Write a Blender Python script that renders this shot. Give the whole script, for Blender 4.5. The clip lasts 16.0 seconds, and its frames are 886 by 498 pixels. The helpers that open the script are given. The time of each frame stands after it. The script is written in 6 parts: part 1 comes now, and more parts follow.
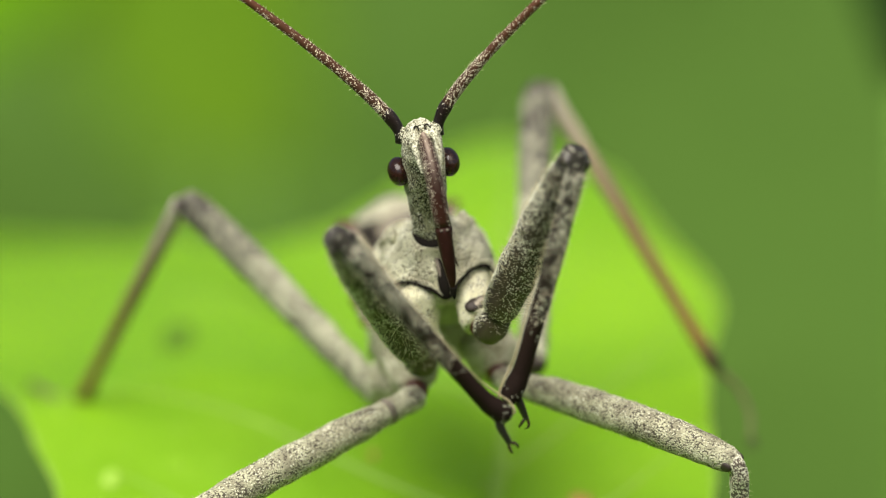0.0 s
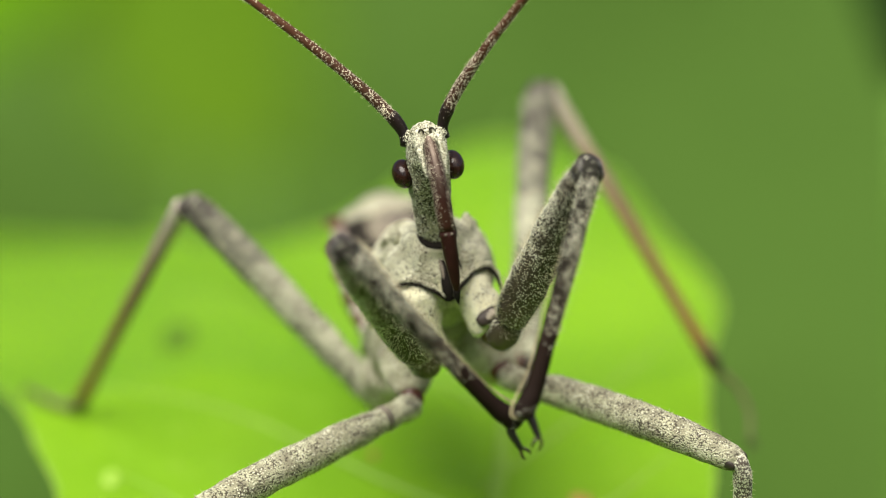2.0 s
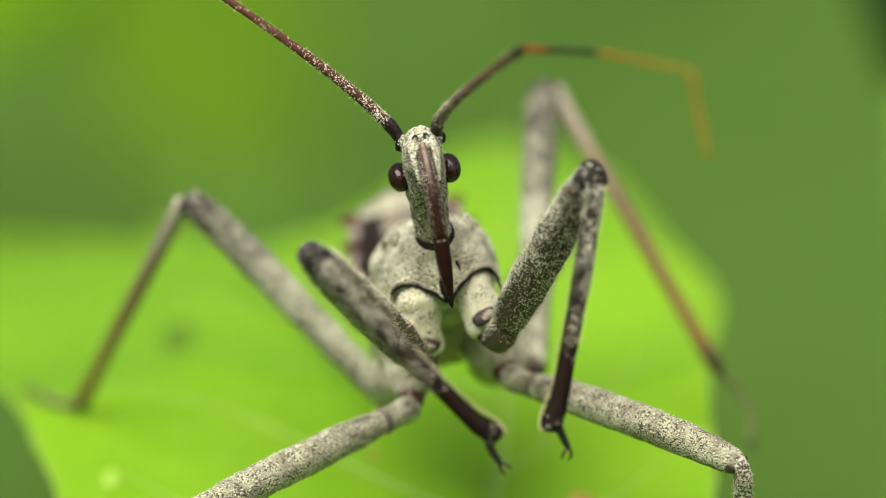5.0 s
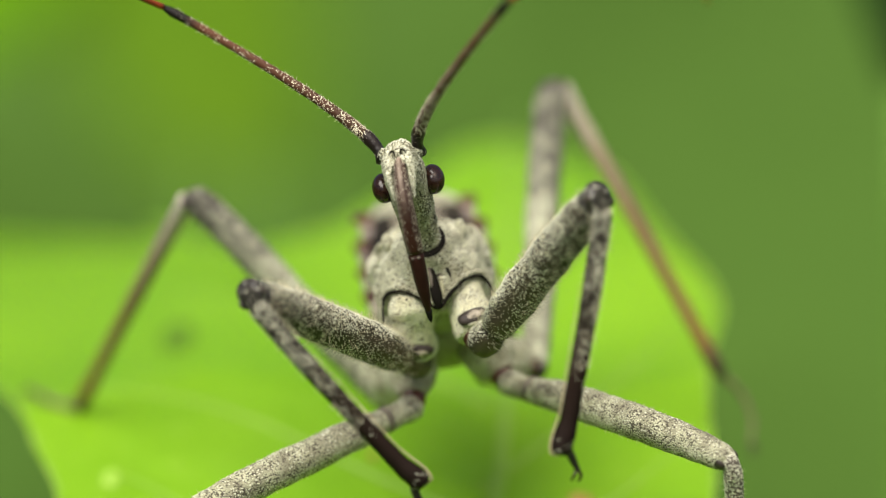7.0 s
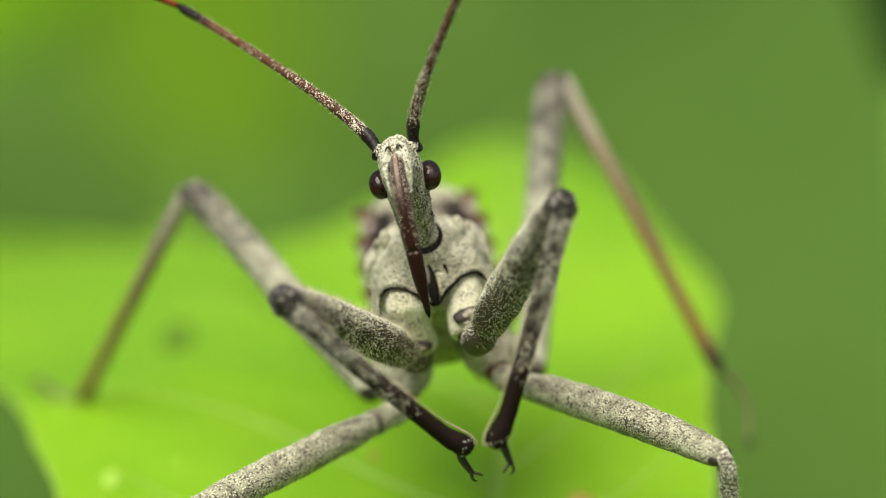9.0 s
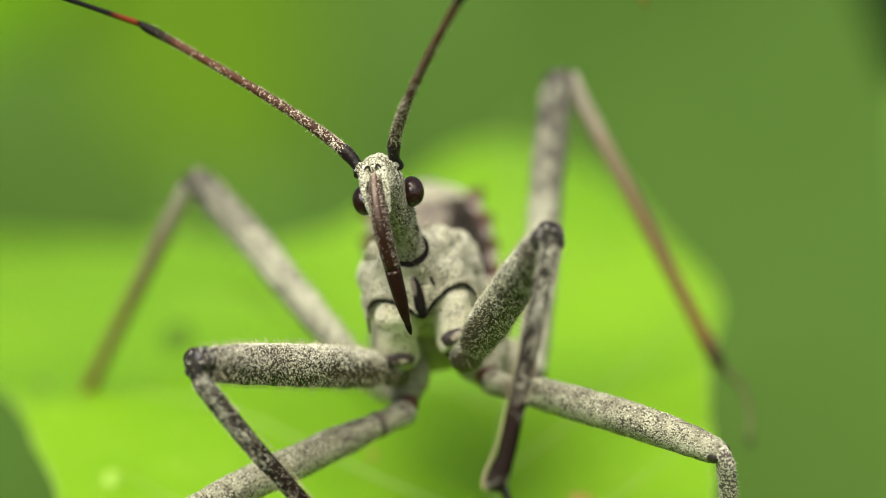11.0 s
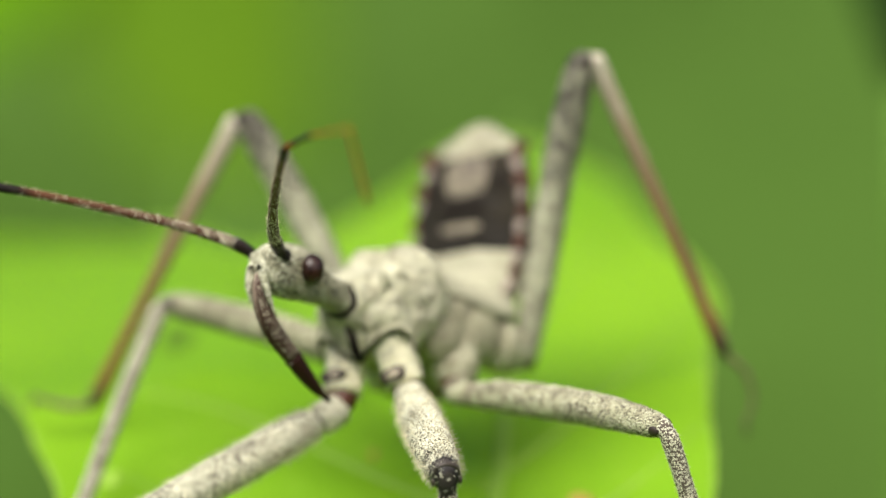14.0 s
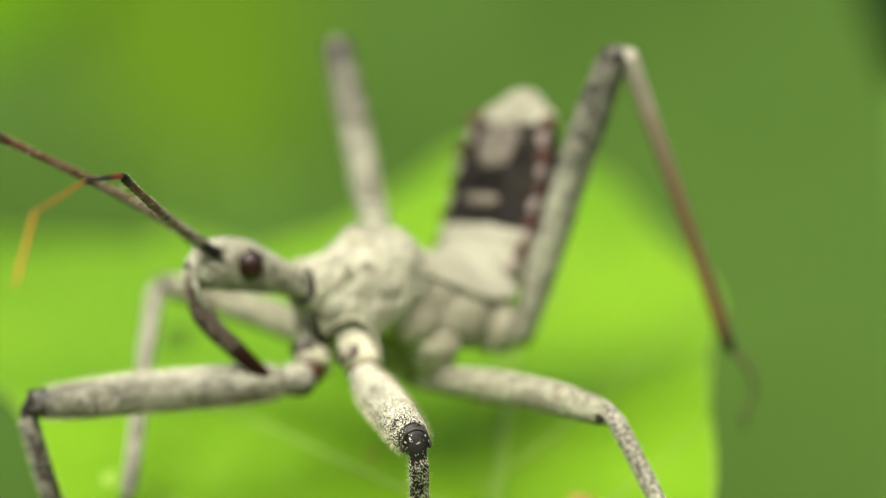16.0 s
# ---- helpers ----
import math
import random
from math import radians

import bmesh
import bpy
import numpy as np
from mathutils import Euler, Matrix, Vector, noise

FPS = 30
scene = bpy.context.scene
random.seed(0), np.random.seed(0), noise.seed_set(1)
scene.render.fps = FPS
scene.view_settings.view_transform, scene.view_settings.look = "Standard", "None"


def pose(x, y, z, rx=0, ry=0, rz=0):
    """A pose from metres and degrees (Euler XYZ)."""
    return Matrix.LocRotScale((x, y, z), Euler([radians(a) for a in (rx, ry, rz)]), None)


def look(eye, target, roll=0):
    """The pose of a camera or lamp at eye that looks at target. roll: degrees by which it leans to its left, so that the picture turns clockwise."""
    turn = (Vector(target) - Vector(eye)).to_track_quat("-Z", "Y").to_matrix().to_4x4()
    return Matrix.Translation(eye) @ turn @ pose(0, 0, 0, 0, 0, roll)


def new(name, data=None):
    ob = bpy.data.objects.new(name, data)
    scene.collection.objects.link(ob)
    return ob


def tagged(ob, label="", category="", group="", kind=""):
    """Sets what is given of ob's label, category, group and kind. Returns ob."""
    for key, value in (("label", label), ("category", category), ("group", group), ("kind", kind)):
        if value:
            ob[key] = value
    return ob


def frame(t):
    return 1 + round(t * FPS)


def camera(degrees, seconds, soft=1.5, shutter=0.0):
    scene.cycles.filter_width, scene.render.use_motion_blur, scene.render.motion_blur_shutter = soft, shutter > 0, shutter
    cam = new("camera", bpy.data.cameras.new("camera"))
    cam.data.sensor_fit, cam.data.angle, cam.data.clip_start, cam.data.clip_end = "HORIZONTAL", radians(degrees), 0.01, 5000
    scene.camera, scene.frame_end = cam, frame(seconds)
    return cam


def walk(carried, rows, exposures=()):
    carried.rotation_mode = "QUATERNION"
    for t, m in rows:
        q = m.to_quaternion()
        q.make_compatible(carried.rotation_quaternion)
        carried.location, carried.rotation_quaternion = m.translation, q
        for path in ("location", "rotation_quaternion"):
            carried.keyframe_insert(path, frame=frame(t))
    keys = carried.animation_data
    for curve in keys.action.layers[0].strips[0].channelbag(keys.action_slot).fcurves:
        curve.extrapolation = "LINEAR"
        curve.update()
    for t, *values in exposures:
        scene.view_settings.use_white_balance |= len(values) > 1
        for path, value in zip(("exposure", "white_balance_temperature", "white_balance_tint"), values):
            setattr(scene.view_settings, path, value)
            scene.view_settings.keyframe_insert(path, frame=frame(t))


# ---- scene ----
MM = 0.001
HEIGHT = 0.6            # the height of the lens's axis over the ground
REACH = 0.17            # from the lens to the sharp plane


def at(x, y, z):
    """A place in millimetres round the sharp spot, in metres of the world."""
    return Vector((x * MM, y * MM, HEIGHT + z * MM))


cam = camera(math.degrees(2 * math.atan(15.0 / 170.0)), 16.0, soft=1.1)
cam.data.dof.use_dof = True
cam.data.dof.focus_distance = REACH + 0.0008
cam.data.dof.aperture_fstop = cam.data.lens / 8.4     # an opening eight millimetres wide
EYE = look((0, -REACH, HEIGHT), (0, 0, HEIGHT))
walk(cam, [(0, EYE), (16, EYE)], exposures=((0, 0.2, 6650, 10), (16, 0.2, 6650, 10)))

# ---- light: soft daylight from high above ----
SUN_UP, SUN_ROUND = 50.0, -30.0       # degrees over the horizon, and round from the south
world = bpy.data.worlds.new("sky")
scene.world = world
world.use_nodes = True
sky = world.node_tree.nodes.new("ShaderNodeTexSky")
sky.sky_type, sky.sun_disc = "NISHITA", False
sky.sun_elevation, sky.sun_rotation = radians(SUN_UP), radians(180 + SUN_ROUND)
sky.air_density, sky.dust_density = 1.0, 4.0
back = world.node_tree.nodes["Background"]
back.inputs["Strength"].default_value = 0.10
world.node_tree.links.new(sky.outputs["Color"], back.inputs["Color"])
sun_data = bpy.data.lights.new("sun", "SUN")
sun_data.energy, sun_data.angle, sun_data.color = 5.0, radians(50), (1.0, 0.95, 0.86)
sun = new("sun", sun_data)
way = Vector((math.sin(radians(SUN_ROUND)) * math.cos(radians(SUN_UP)), -math.cos(radians(SUN_ROUND)) * math.cos(radians(SUN_UP)), math.sin(radians(SUN_UP))))
sun.matrix_basis = look(at(0, 0, 0) + way * 3, at(0, 0, 0))


# ---- materials ----
class Kit:
    """A node material with a few short cuts."""

    def __init__(self, name, rough=0.6, specular=0.4, metal=0.0):
        self.mat = bpy.data.materials.new(name)
        self.mat.use_nodes = True
        self.tree = self.mat.node_tree
        self.shader = self.tree.nodes["Principled BSDF"]
        self.shader.inputs["Roughness"].default_value = rough
        self.shader.inputs["Specular IOR Level"].default_value = specular
        self.shader.inputs["Metallic"].default_value = metal
        self.place = self.tree.nodes.new("ShaderNodeTexCoord").outputs["Object"]

    def link(self, a, b):
        self.tree.links.new(a, b)

    def noise(self, size, detail=3.0, rough=0.55, stretch=None):
        """Noise whose lumps are about size millimetres wide."""
        n = self.tree.nodes.new("ShaderNodeTexNoise")
        n.inputs["Scale"].default_value = 1000.0 / size * 0.5
        n.inputs["Detail"].default_value, n.inputs["Roughness"].default_value = detail, rough
        src = self.place
        if stretch:
            m = self.tree.nodes.new("ShaderNodeMapping")
            m.inputs["Scale"].default_value = stretch
            self.link(src, m.inputs["Vector"])
            src = m.outputs["Vector"]
        self.link(src, n.inputs["Vector"])
        return n.outputs["Fac"]

    def cells(self, size):
        n = self.tree.nodes.new("ShaderNodeTexVoronoi")
        n.inputs["Scale"].default_value = 1000.0 / size
        self.link(self.place, n.inputs["Vector"])
        return n.outputs["Distance"]

    def ramp(self, fac, stops):
        r = self.tree.nodes.new("ShaderNodeValToRGB")
        while len(r.color_ramp.elements) < len(stops):
            r.color_ramp.elements.new(0.5)
        for e, (p, c) in zip(r.color_ramp.elements, stops):
            e.position = p
            e.color = (*c, 1.0) if isinstance(c, tuple) else (c, c, c, 1.0)
        self.link(fac, r.inputs["Fac"])
        return r.outputs["Color"]

    def mix(self, fac, a, b, how="MIX"):
        m = self.tree.nodes.new("ShaderNodeMix")
        m.data_type, m.blend_type = "RGBA", how
        for sock, v in ((m.inputs["Factor"], fac), (m.inputs["A"], a), (m.inputs["B"], b)):
            if isinstance(v, tuple):
                sock.default_value = (*v, 1.0)
            elif isinstance(v, (int, float)):
                sock.default_value = v
            else:
                self.link(v, sock)
        return m.outputs["Result"]

    def math(self, how, a, b=0.0):
        m = self.tree.nodes.new("ShaderNodeMath")
        m.operation = how
        for sock, v in zip(m.inputs, (a, b)):
            if isinstance(v, (int, float)):
                sock.default_value = v
            else:
                self.link(v, sock)
        return m.outputs["Value"]

    def along(self, axis, start, end):
        """0 to 1 from start to end, in millimetres of the part's own axis."""
        s = self.tree.nodes.new("ShaderNodeSeparateXYZ")
        self.link(self.place, s.inputs["Vector"])
        m = self.tree.nodes.new("ShaderNodeMapRange")
        m.inputs["From Min"].default_value, m.inputs["From Max"].default_value = start * MM, end * MM
        self.link(s.outputs[axis], m.inputs["Value"])
        return m.outputs["Result"]

    def relief(self, height, depth):
        b = self.tree.nodes.new("ShaderNodeBump")
        b.inputs["Distance"].default_value = depth * MM
        b.inputs["Strength"].default_value = 1.0
        self.link(height, b.inputs["Height"])
        self.link(b.outputs["Normal"], self.shader.inputs["Normal"])

    def colour(self, c):
        if isinstance(c, tuple):
            self.shader.inputs["Base Color"].default_value = (*c, 1.0)
        else:
            self.link(c, self.shader.inputs["Base Color"])
        return self.mat


def scaly(name, pale, tint, dark, speck, share, size=0.10, patch=0.9, rough=0.8, gain=0.05, run=None, ribs=0.0, blotch=0.28):
    """Cuticle under a felt of tiny pale grains; share: how far the dark skin shows between the grains, 0 to 1."""
    k = Kit(name, rough, 0.2)
    pale, tint = (tuple(v * f for v, f in zip(c3, (0.935, 0.985, 0.835))) for c3 in (pale, tint))     # a faint green-grey shift, in part the leaf's bounce light put into the colour
    wide = k.noise(patch, 3.0)
    fine = k.noise(size * 1.2, 3.0, 0.65)
    base = k.mix(k.ramp(wide, [(0.36, 0.0), (0.64, 1.0)]), pale, tint)
    grain = k.math("ADD", k.cells(size), k.math("MULTIPLY", k.math("SUBTRACT", fine, 0.5), 0.7))
    thin = k.ramp(k.noise(patch * 0.55, 3.0, 0.6), [(0.34, 0.0), (0.66, 1.0)])
    reach = k.math("SUBTRACT", 1.02 - 0.55 * share, k.math("MULTIPLY", thin, 0.30))
    if run:
        reach = k.math("SUBTRACT", reach, k.math("MULTIPLY", k.along("Z", run[0], run[1]), run[2]))
    bare = k.ramp(k.math("SUBTRACT", grain, reach), [(0.0, 0.0), (0.10, 1.0)])
    smear = k.ramp(k.noise(size * 5.0, 3.0), [(0.40, 0.0), (0.68, 1.0)])
    c = k.mix(k.math("MULTIPLY", smear, blotch), base, dark)
    c = k.mix(k.ramp(grain, [(0.2, 0.0), (0.8, 0.35)]), c, dark)
    c = k.mix(bare, c, speck)
    height = k.math("SUBTRACT", k.math("MULTIPLY", wide, 1.5), grain)
    if ribs:                 # wrinkles that run along the limb
        height = k.math("ADD", height, k.math("MULTIPLY", k.noise(0.5, 3.0, 0.55, (1, 1, 0.16)), ribs))
    k.relief(height, gain)
    return k.colour(c)


def graded(name, stops, length, specks=None, size=0.09, rough=0.6, gain=0.03, shine=0.2):
    """Colours that change along a limb; specks: (colour, share at the base, share at the end)."""
    k = Kit(name, rough, shine)
    t = k.along("Z", 0.0, length)
    t2 = k.math("ADD", t, k.math("MULTIPLY", k.math("SUBTRACT", k.noise(0.7, 2.0), 0.5), 0.18))
    c = k.ramp(t2, stops)
    fine = k.noise(size, 2.5, 0.6)
    if specks:
        col, a, b = specks
        level = k.math("ADD", k.math("MULTIPLY", t, (b - a) * 0.62), 0.10 + 0.62 * a)
        level = k.math("ADD", level, k.math("MULTIPLY", k.math("SUBTRACT", k.noise(0.42, 3.0), 0.5), 0.85))
        grain = k.cells(size * 1.5)
        spot = k.ramp(k.math("SUBTRACT", level, grain), [(0.0, 0.0), (0.10, 1.0)])
        fine = k.math("SUBTRACT", k.math("MULTIPLY", spot, 1.2), k.math("MULTIPLY", grain, 0.5))
        c = k.mix(spot, c, col)
    streak = k.noise(0.35, 2.0, 0.5, (1, 1, 0.25))
    c = k.mix(0.25, c, k.ramp(streak, [(0.3, 0.35), (0.7, 1.0)]), "MULTIPLY")
    k.relief(fine, gain)
    return k.colour(c)


def plain(name, c, rough=0.3, specular=0.5, vary=0.25, size=0.3, gain=0.01):
    k = Kit(name, rough, specular)
    n = k.noise(size, 3.0)
    low = tuple(v * (1 - vary) for v in c)
    high = tuple(min(1.0, v * (1 + vary)) for v in c)
    k.relief(n, gain)
    return k.colour(k.ramp(n, [(0.3, low), (0.7, high)]))


INK = (0.022, 0.020, 0.018)
M_THORAX = scaly("thorax_felt", (0.82, 0.79, 0.66), (0.64, 0.60, 0.485), (0.31, 0.28, 0.21), (0.07, 0.06, 0.045), 0.35, 0.052, 0.55, gain=0.09)
M_COXA = scaly("coxa_felt", (0.85, 0.81, 0.66), (0.70, 0.65, 0.50), (0.34, 0.30, 0.215), (0.08, 0.07, 0.055), 0.28, 0.075, 0.9)
M_HEAD = scaly("head_felt", (0.44, 0.42, 0.31), (0.27, 0.25, 0.18), (0.12, 0.11, 0.075), (0.03, 0.028, 0.02), 0.62, 0.052, 0.5, gain=0.08)
# the fore thigh: bare dark skin on the inner side and towards the knee, cream felt on the outer side near the hip
k = Kit("fore_femur_skin", 0.6, 0.25)
split = k.tree.nodes.new("ShaderNodeSeparateXYZ")
k.link(k.place, split.inputs["Vector"])
outer = k.math("ADD", k.math("MULTIPLY", split.outputs["Y"], 900.0), 0.0)
share = k.math("SUBTRACT", k.math("ADD", outer, k.math("MULTIPLY", k.math("SUBTRACT", k.noise(0.5, 3.0, 0.6), 0.5), 0.5)), k.math("MULTIPLY", k.along("Z", 1.0, 8.0), 1.2))
bare = k.ramp(k.noise(0.6, 3.0, 0.55, (1, 1, 0.2)), [(0.3, (0.016, 0.014, 0.010)), (0.7, (0.075, 0.064, 0.044))])
inner = k.math("MULTIPLY", k.ramp(k.math("MULTIPLY", split.outputs["Y"], -1000.0), [(0.15, 0.0), (0.5, 1.0)]), k.along("Z", 6.0, 3.5))
bare = k.mix(inner, bare, k.ramp(k.noise(0.7, 3.0, 0.55, (1, 1, 0.3)), [(0.3, (0.028, 0.023, 0.014)), (0.7, (0.105, 0.086, 0.053))]))
M_FEMUR = k.colour(k.mix(k.ramp(share, [(0.05, 0.0), (0.65, 1.0)]), bare, (0.21, 0.195, 0.145)))
k.relief(k.noise(0.3, 3.0, 0.6, (1, 1, 0.3)), 0.06)
M_FEMUR_M = scaly("mid_femur_felt", (0.66, 0.635, 0.51), (0.40, 0.375, 0.29), (0.15, 0.135, 0.10), (0.08, 0.07, 0.052), 0.50, 0.06, 0.5, blotch=0.65, ribs=1.6)
M_FEMUR_H = scaly("hind_femur_felt", (0.66, 0.64, 0.54), (0.38, 0.365, 0.305), (0.13, 0.12, 0.10), (0.05, 0.045, 0.04), 0.46, 0.10, 1.1, run=(5.5, 9.5, 0.30), blotch=0.55)
M_SIDE = scaly("thorax_side_felt", (0.48, 0.455, 0.365), (0.36, 0.335, 0.26), (0.19, 0.17, 0.13), (0.10, 0.085, 0.065), 0.28, 0.08, 1.0)
M_TIBIA_F = graded("fore_tibia_shell", [(0.0, (0.028, 0.027, 0.021)), (0.4, (0.024, 0.021, 0.015)), (0.7, (0.020, 0.012, 0.009)), (1.0, (0.014, 0.009, 0.007))], 8.6, ((0.66, 0.64, 0.50), 0.02, -0.5), 0.05, 0.7, shine=0.06)
M_TIBIA_M = graded("mid_tibia_shell", [(0.0, (0.12, 0.10, 0.08)), (1.0, (0.09, 0.075, 0.055))], 9.0, ((0.74, 0.70, 0.56), 0.25, 0.2), 0.055)
M_TIBIA_H = graded("hind_tibia_shell", [(0.0, (0.50, 0.46, 0.37)), (0.22, (0.31, 0.245, 0.165)), (0.5, (0.22, 0.135, 0.066)), (0.86, (0.21, 0.090, 0.034)), (0.97, (0.05, 0.03, 0.02)), (1.0, (0.03, 0.02, 0.012))], 12.1, None, 0.12)
M_FEELER_1 = graded("feeler_shaft", [(0.0, (0.04, 0.022, 0.013)), (0.4, (0.085, 0.036, 0.020)), (0.85, (0.115, 0.046, 0.024)), (0.92, (0.015, 0.012, 0.01)), (1.0, (0.012, 0.01, 0.01))], 9.2, None, 0.05, 0.5, shine=0.12)
M_FEELER_0 = graded("feeler_base", [(0.0, (0.012, 0.01, 0.009)), (1.0, (0.02, 0.012, 0.01))], 1.0, ((0.78, 0.70, 0.58), 0.0, 0.12), 0.05, 0.3)
M_FEELER_2 = graded("feeler_band", [(0.0, (0.012, 0.01, 0.01)), (0.06, (0.26, 0.045, 0.012)), (0.27, (0.20, 0.036, 0.012)), (0.38, (0.015, 0.012, 0.012)), (1.0, (0.012, 0.012, 0.012))], 3.1, None, 0.1, 0.4)
M_FEELER_3 = graded("feeler_orange", [(0.0, (0.32, 0.115, 0.015)), (1.0, (0.42, 0.19, 0.02))], 4.0, None, 0.1, 0.5)
M_FEELER_4 = graded("feeler_end", [(0.0, (0.46, 0.21, 0.025)), (1.0, (0.52, 0.27, 0.04))], 3.5, None, 0.1, 0.55)
M_BLACK = plain("black_shell", (0.014, 0.012, 0.011), 0.36, 0.45)
M_JOINT = plain("red_joint_skin", (0.075, 0.024, 0.014), 0.4, 0.4, 0.5)
M_PIT = plain("grey_joint_plate", (0.33, 0.29, 0.225), 0.5, 0.3, 0.6, 0.12)
M_RED = scaly("red_rim_shell", (0.13, 0.062, 0.05), (0.08, 0.042, 0.035), (0.07, 0.03, 0.028), INK, 0.2, 0.2, 0.7)
# near-black: shade painted into creases, and the insect's own black marks
M_SHADE_AND_BLACK = plain("shade_and_black_skin", (0.012, 0.010, 0.008), 0.85, 0.1)
M_BAND = plain("thigh_band_skin", (0.16, 0.14, 0.11), 0.7, 0.2, 0.6)
M_TARSUS = plain("tarsus_skin", (0.13, 0.115, 0.06), 0.6, 0.2, 0.3)
M_KNEE = plain("knee_shell", (0.045, 0.036, 0.028), 0.38, 0.5, 0.5, 0.25)
M_DARK = plain("dark_joint_skin", (0.035, 0.027, 0.022), 0.5, 0.3, 0.4)
M_EYE = plain("eye_shell", (0.022, 0.009, 0.006), 0.2, 0.4, 0.4, 0.08, 0.004)
M_CREAM = scaly("wing_pad_felt", (0.51, 0.495, 0.42), (0.40, 0.38, 0.315), (0.33, 0.31, 0.25), (0.3, 0.27, 0.2), 0.10, 0.12, 1.5)
M_TAIL = scaly("tail_felt", (0.54, 0.52, 0.43), (0.36, 0.335, 0.275), (0.25, 0.225, 0.18), (0.1, 0.09, 0.08), 0.2, 0.15, 1.2)
M_PLATE = scaly("back_plate_felt", (0.32, 0.275, 0.235), (0.235, 0.20, 0.17), (0.13, 0.11, 0.095), (0.06, 0.05, 0.05), 0.25, 0.16, 1.0)
M_BROWN = scaly("brown_belly_shell", (0.034, 0.027, 0.020), (0.010, 0.008, 0.006), (0.010, 0.008, 0.006), INK, 0.4, 0.15, 1.4)
M_RIM = scaly("rim_plate_shell", (0.44, 0.37, 0.37), (0.32, 0.25, 0.25), (0.18, 0.12, 0.12), INK, 0.2, 0.2, 0.7)
M_CLAW = plain("claw_horn", (0.045, 0.03, 0.018), 0.25, 0.5)
M_GRAIN = plain("felt_grain", (0.715, 0.72, 0.555), 0.75, 0.15, 0.15, 0.6, 0.004)
M_FROST = plain("white_grain", (0.76, 0.72, 0.55), 0.6, 0.2, 0.12, 0.6, 0.004)
M_HAIR = plain("pale_hair", (0.72, 0.66, 0.46), 0.45, 0.3)
M_FRINGE = plain("fringe_hair", (0.40, 0.35, 0.20), 0.5, 0.3)
k = Kit("beak_shell", 0.5, 0.12)
tone = k.noise(0.28, 2.0, 0.5, (1, 1, 0.2))
flake = k.ramp(k.noise(0.04, 2.0, 0.6), [(0.22, 1.0), (0.27, 0.0)])
M_BEAK = k.colour(k.mix(k.math("MULTIPLY", flake, 0.8), k.ramp(tone, [(0.3, (0.016, 0.006, 0.004)), (0.7, (0.030, 0.010, 0.007))]), (0.55, 0.48, 0.40)))
k.relief(tone, 0.02)
k = Kit("beak_base_shell", 0.45, 0.18)
tone = k.noise(0.2, 2.0, 0.5, (1, 0.3, 0.3))
split = k.tree.nodes.new("ShaderNodeSeparateXYZ")
k.link(k.place, split.inputs["Vector"])
edge = k.math("MULTIPLY", k.math("ABSOLUTE", split.outputs["X"]), 1000.0)
low = k.along("Z", -1.9, -0.5)
band = k.math("MULTIPLY", k.ramp(k.math("ADD", edge, k.math("MULTIPLY", k.math("SUBTRACT", tone, 0.5), 0.12)), [(0.03, 1.0), (0.11, 0.0)]), low)
shell = k.ramp(tone, [(0.3, (0.018, 0.007, 0.005)), (0.7, (0.045, 0.016, 0.010))])
skin = k.ramp(tone, [(0.3, (0.075, 0.05, 0.037)), (0.7, (0.40, 0.32, 0.25))])
flake = k.math("MULTIPLY", k.ramp(k.noise(0.035, 2.0, 0.6), [(0.40, 1.0), (0.44, 0.0)]), k.ramp(edge, [(0.10, 0.0), (0.18, 1.0)]))
M_BEAK_BASE = k.colour(k.mix(k.math("MULTIPLY", flake, 0.45), k.mix(band, shell, skin), (0.62, 0.56, 0.45)))
k.relief(tone, 0.03)


def leafy(name, low, high, vein, glow, size, through_share=0.4, rough=0.45):
    """A leaf's skin: two greens in soft patches, fine cells, and light that comes through."""
    k = Kit(name, rough, 0.35 if rough < 0.9 else 0.0)
    wide, fine = k.noise(size, 3.0), k.noise(0.5, 3.0)
    c = k.mix(k.ramp(wide, [(0.32, 0.0), (0.68, 1.0)]), low, high)
    c = k.mix(k.math("MULTIPLY", k.ramp(fine, [(0.55, 0.0), (0.75, 1.0)]), 0.3), c, vein)
    k.relief(k.math("ADD", fine, wide), 0.08)
    k.colour(c)
    t = k.tree.nodes.new("ShaderNodeBsdfTranslucent")
    k.link(k.mix(0.6, c, glow), t.inputs["Color"])
    m = k.tree.nodes.new("ShaderNodeMixShader")
    m.inputs["Fac"].default_value = through_share
    k.link(k.shader.outputs["BSDF"], m.inputs[1])
    k.link(t.outputs["BSDF"], m.inputs[2])
    k.link(m.outputs["Shader"], k.tree.nodes["Material Output"].inputs["Surface"])
    return k.mat


M_LEAF = leafy("leaf_skin", (0.18, 0.40, 0.008), (0.265, 0.515, 0.013), (0.33, 0.56, 0.05), (0.5, 0.8, 0.05), 9.0, 0.35)
M_VEIN = leafy("leaf_vein_skin", (0.28, 0.50, 0.06), (0.34, 0.55, 0.08), (0.4, 0.6, 0.1), (0.5, 0.8, 0.1), 3.0, 0.3)
M_SPOT = plain("leaf_spot_skin", (0.078, 0.165, 0.008), 0.6, 0.2, 0.3, 0.8)
# paler green that paints a soft highlight on the blade
M_GLINT_SPOT = plain("leaf_glint_skin", (0.29, 0.50, 0.06), 0.6, 0.2, 0.2, 0.8)
M_RUST = plain("rusty_leaf_spot_skin", (0.36, 0.24, 0.06), 0.6, 0.2, 0.3, 0.8)
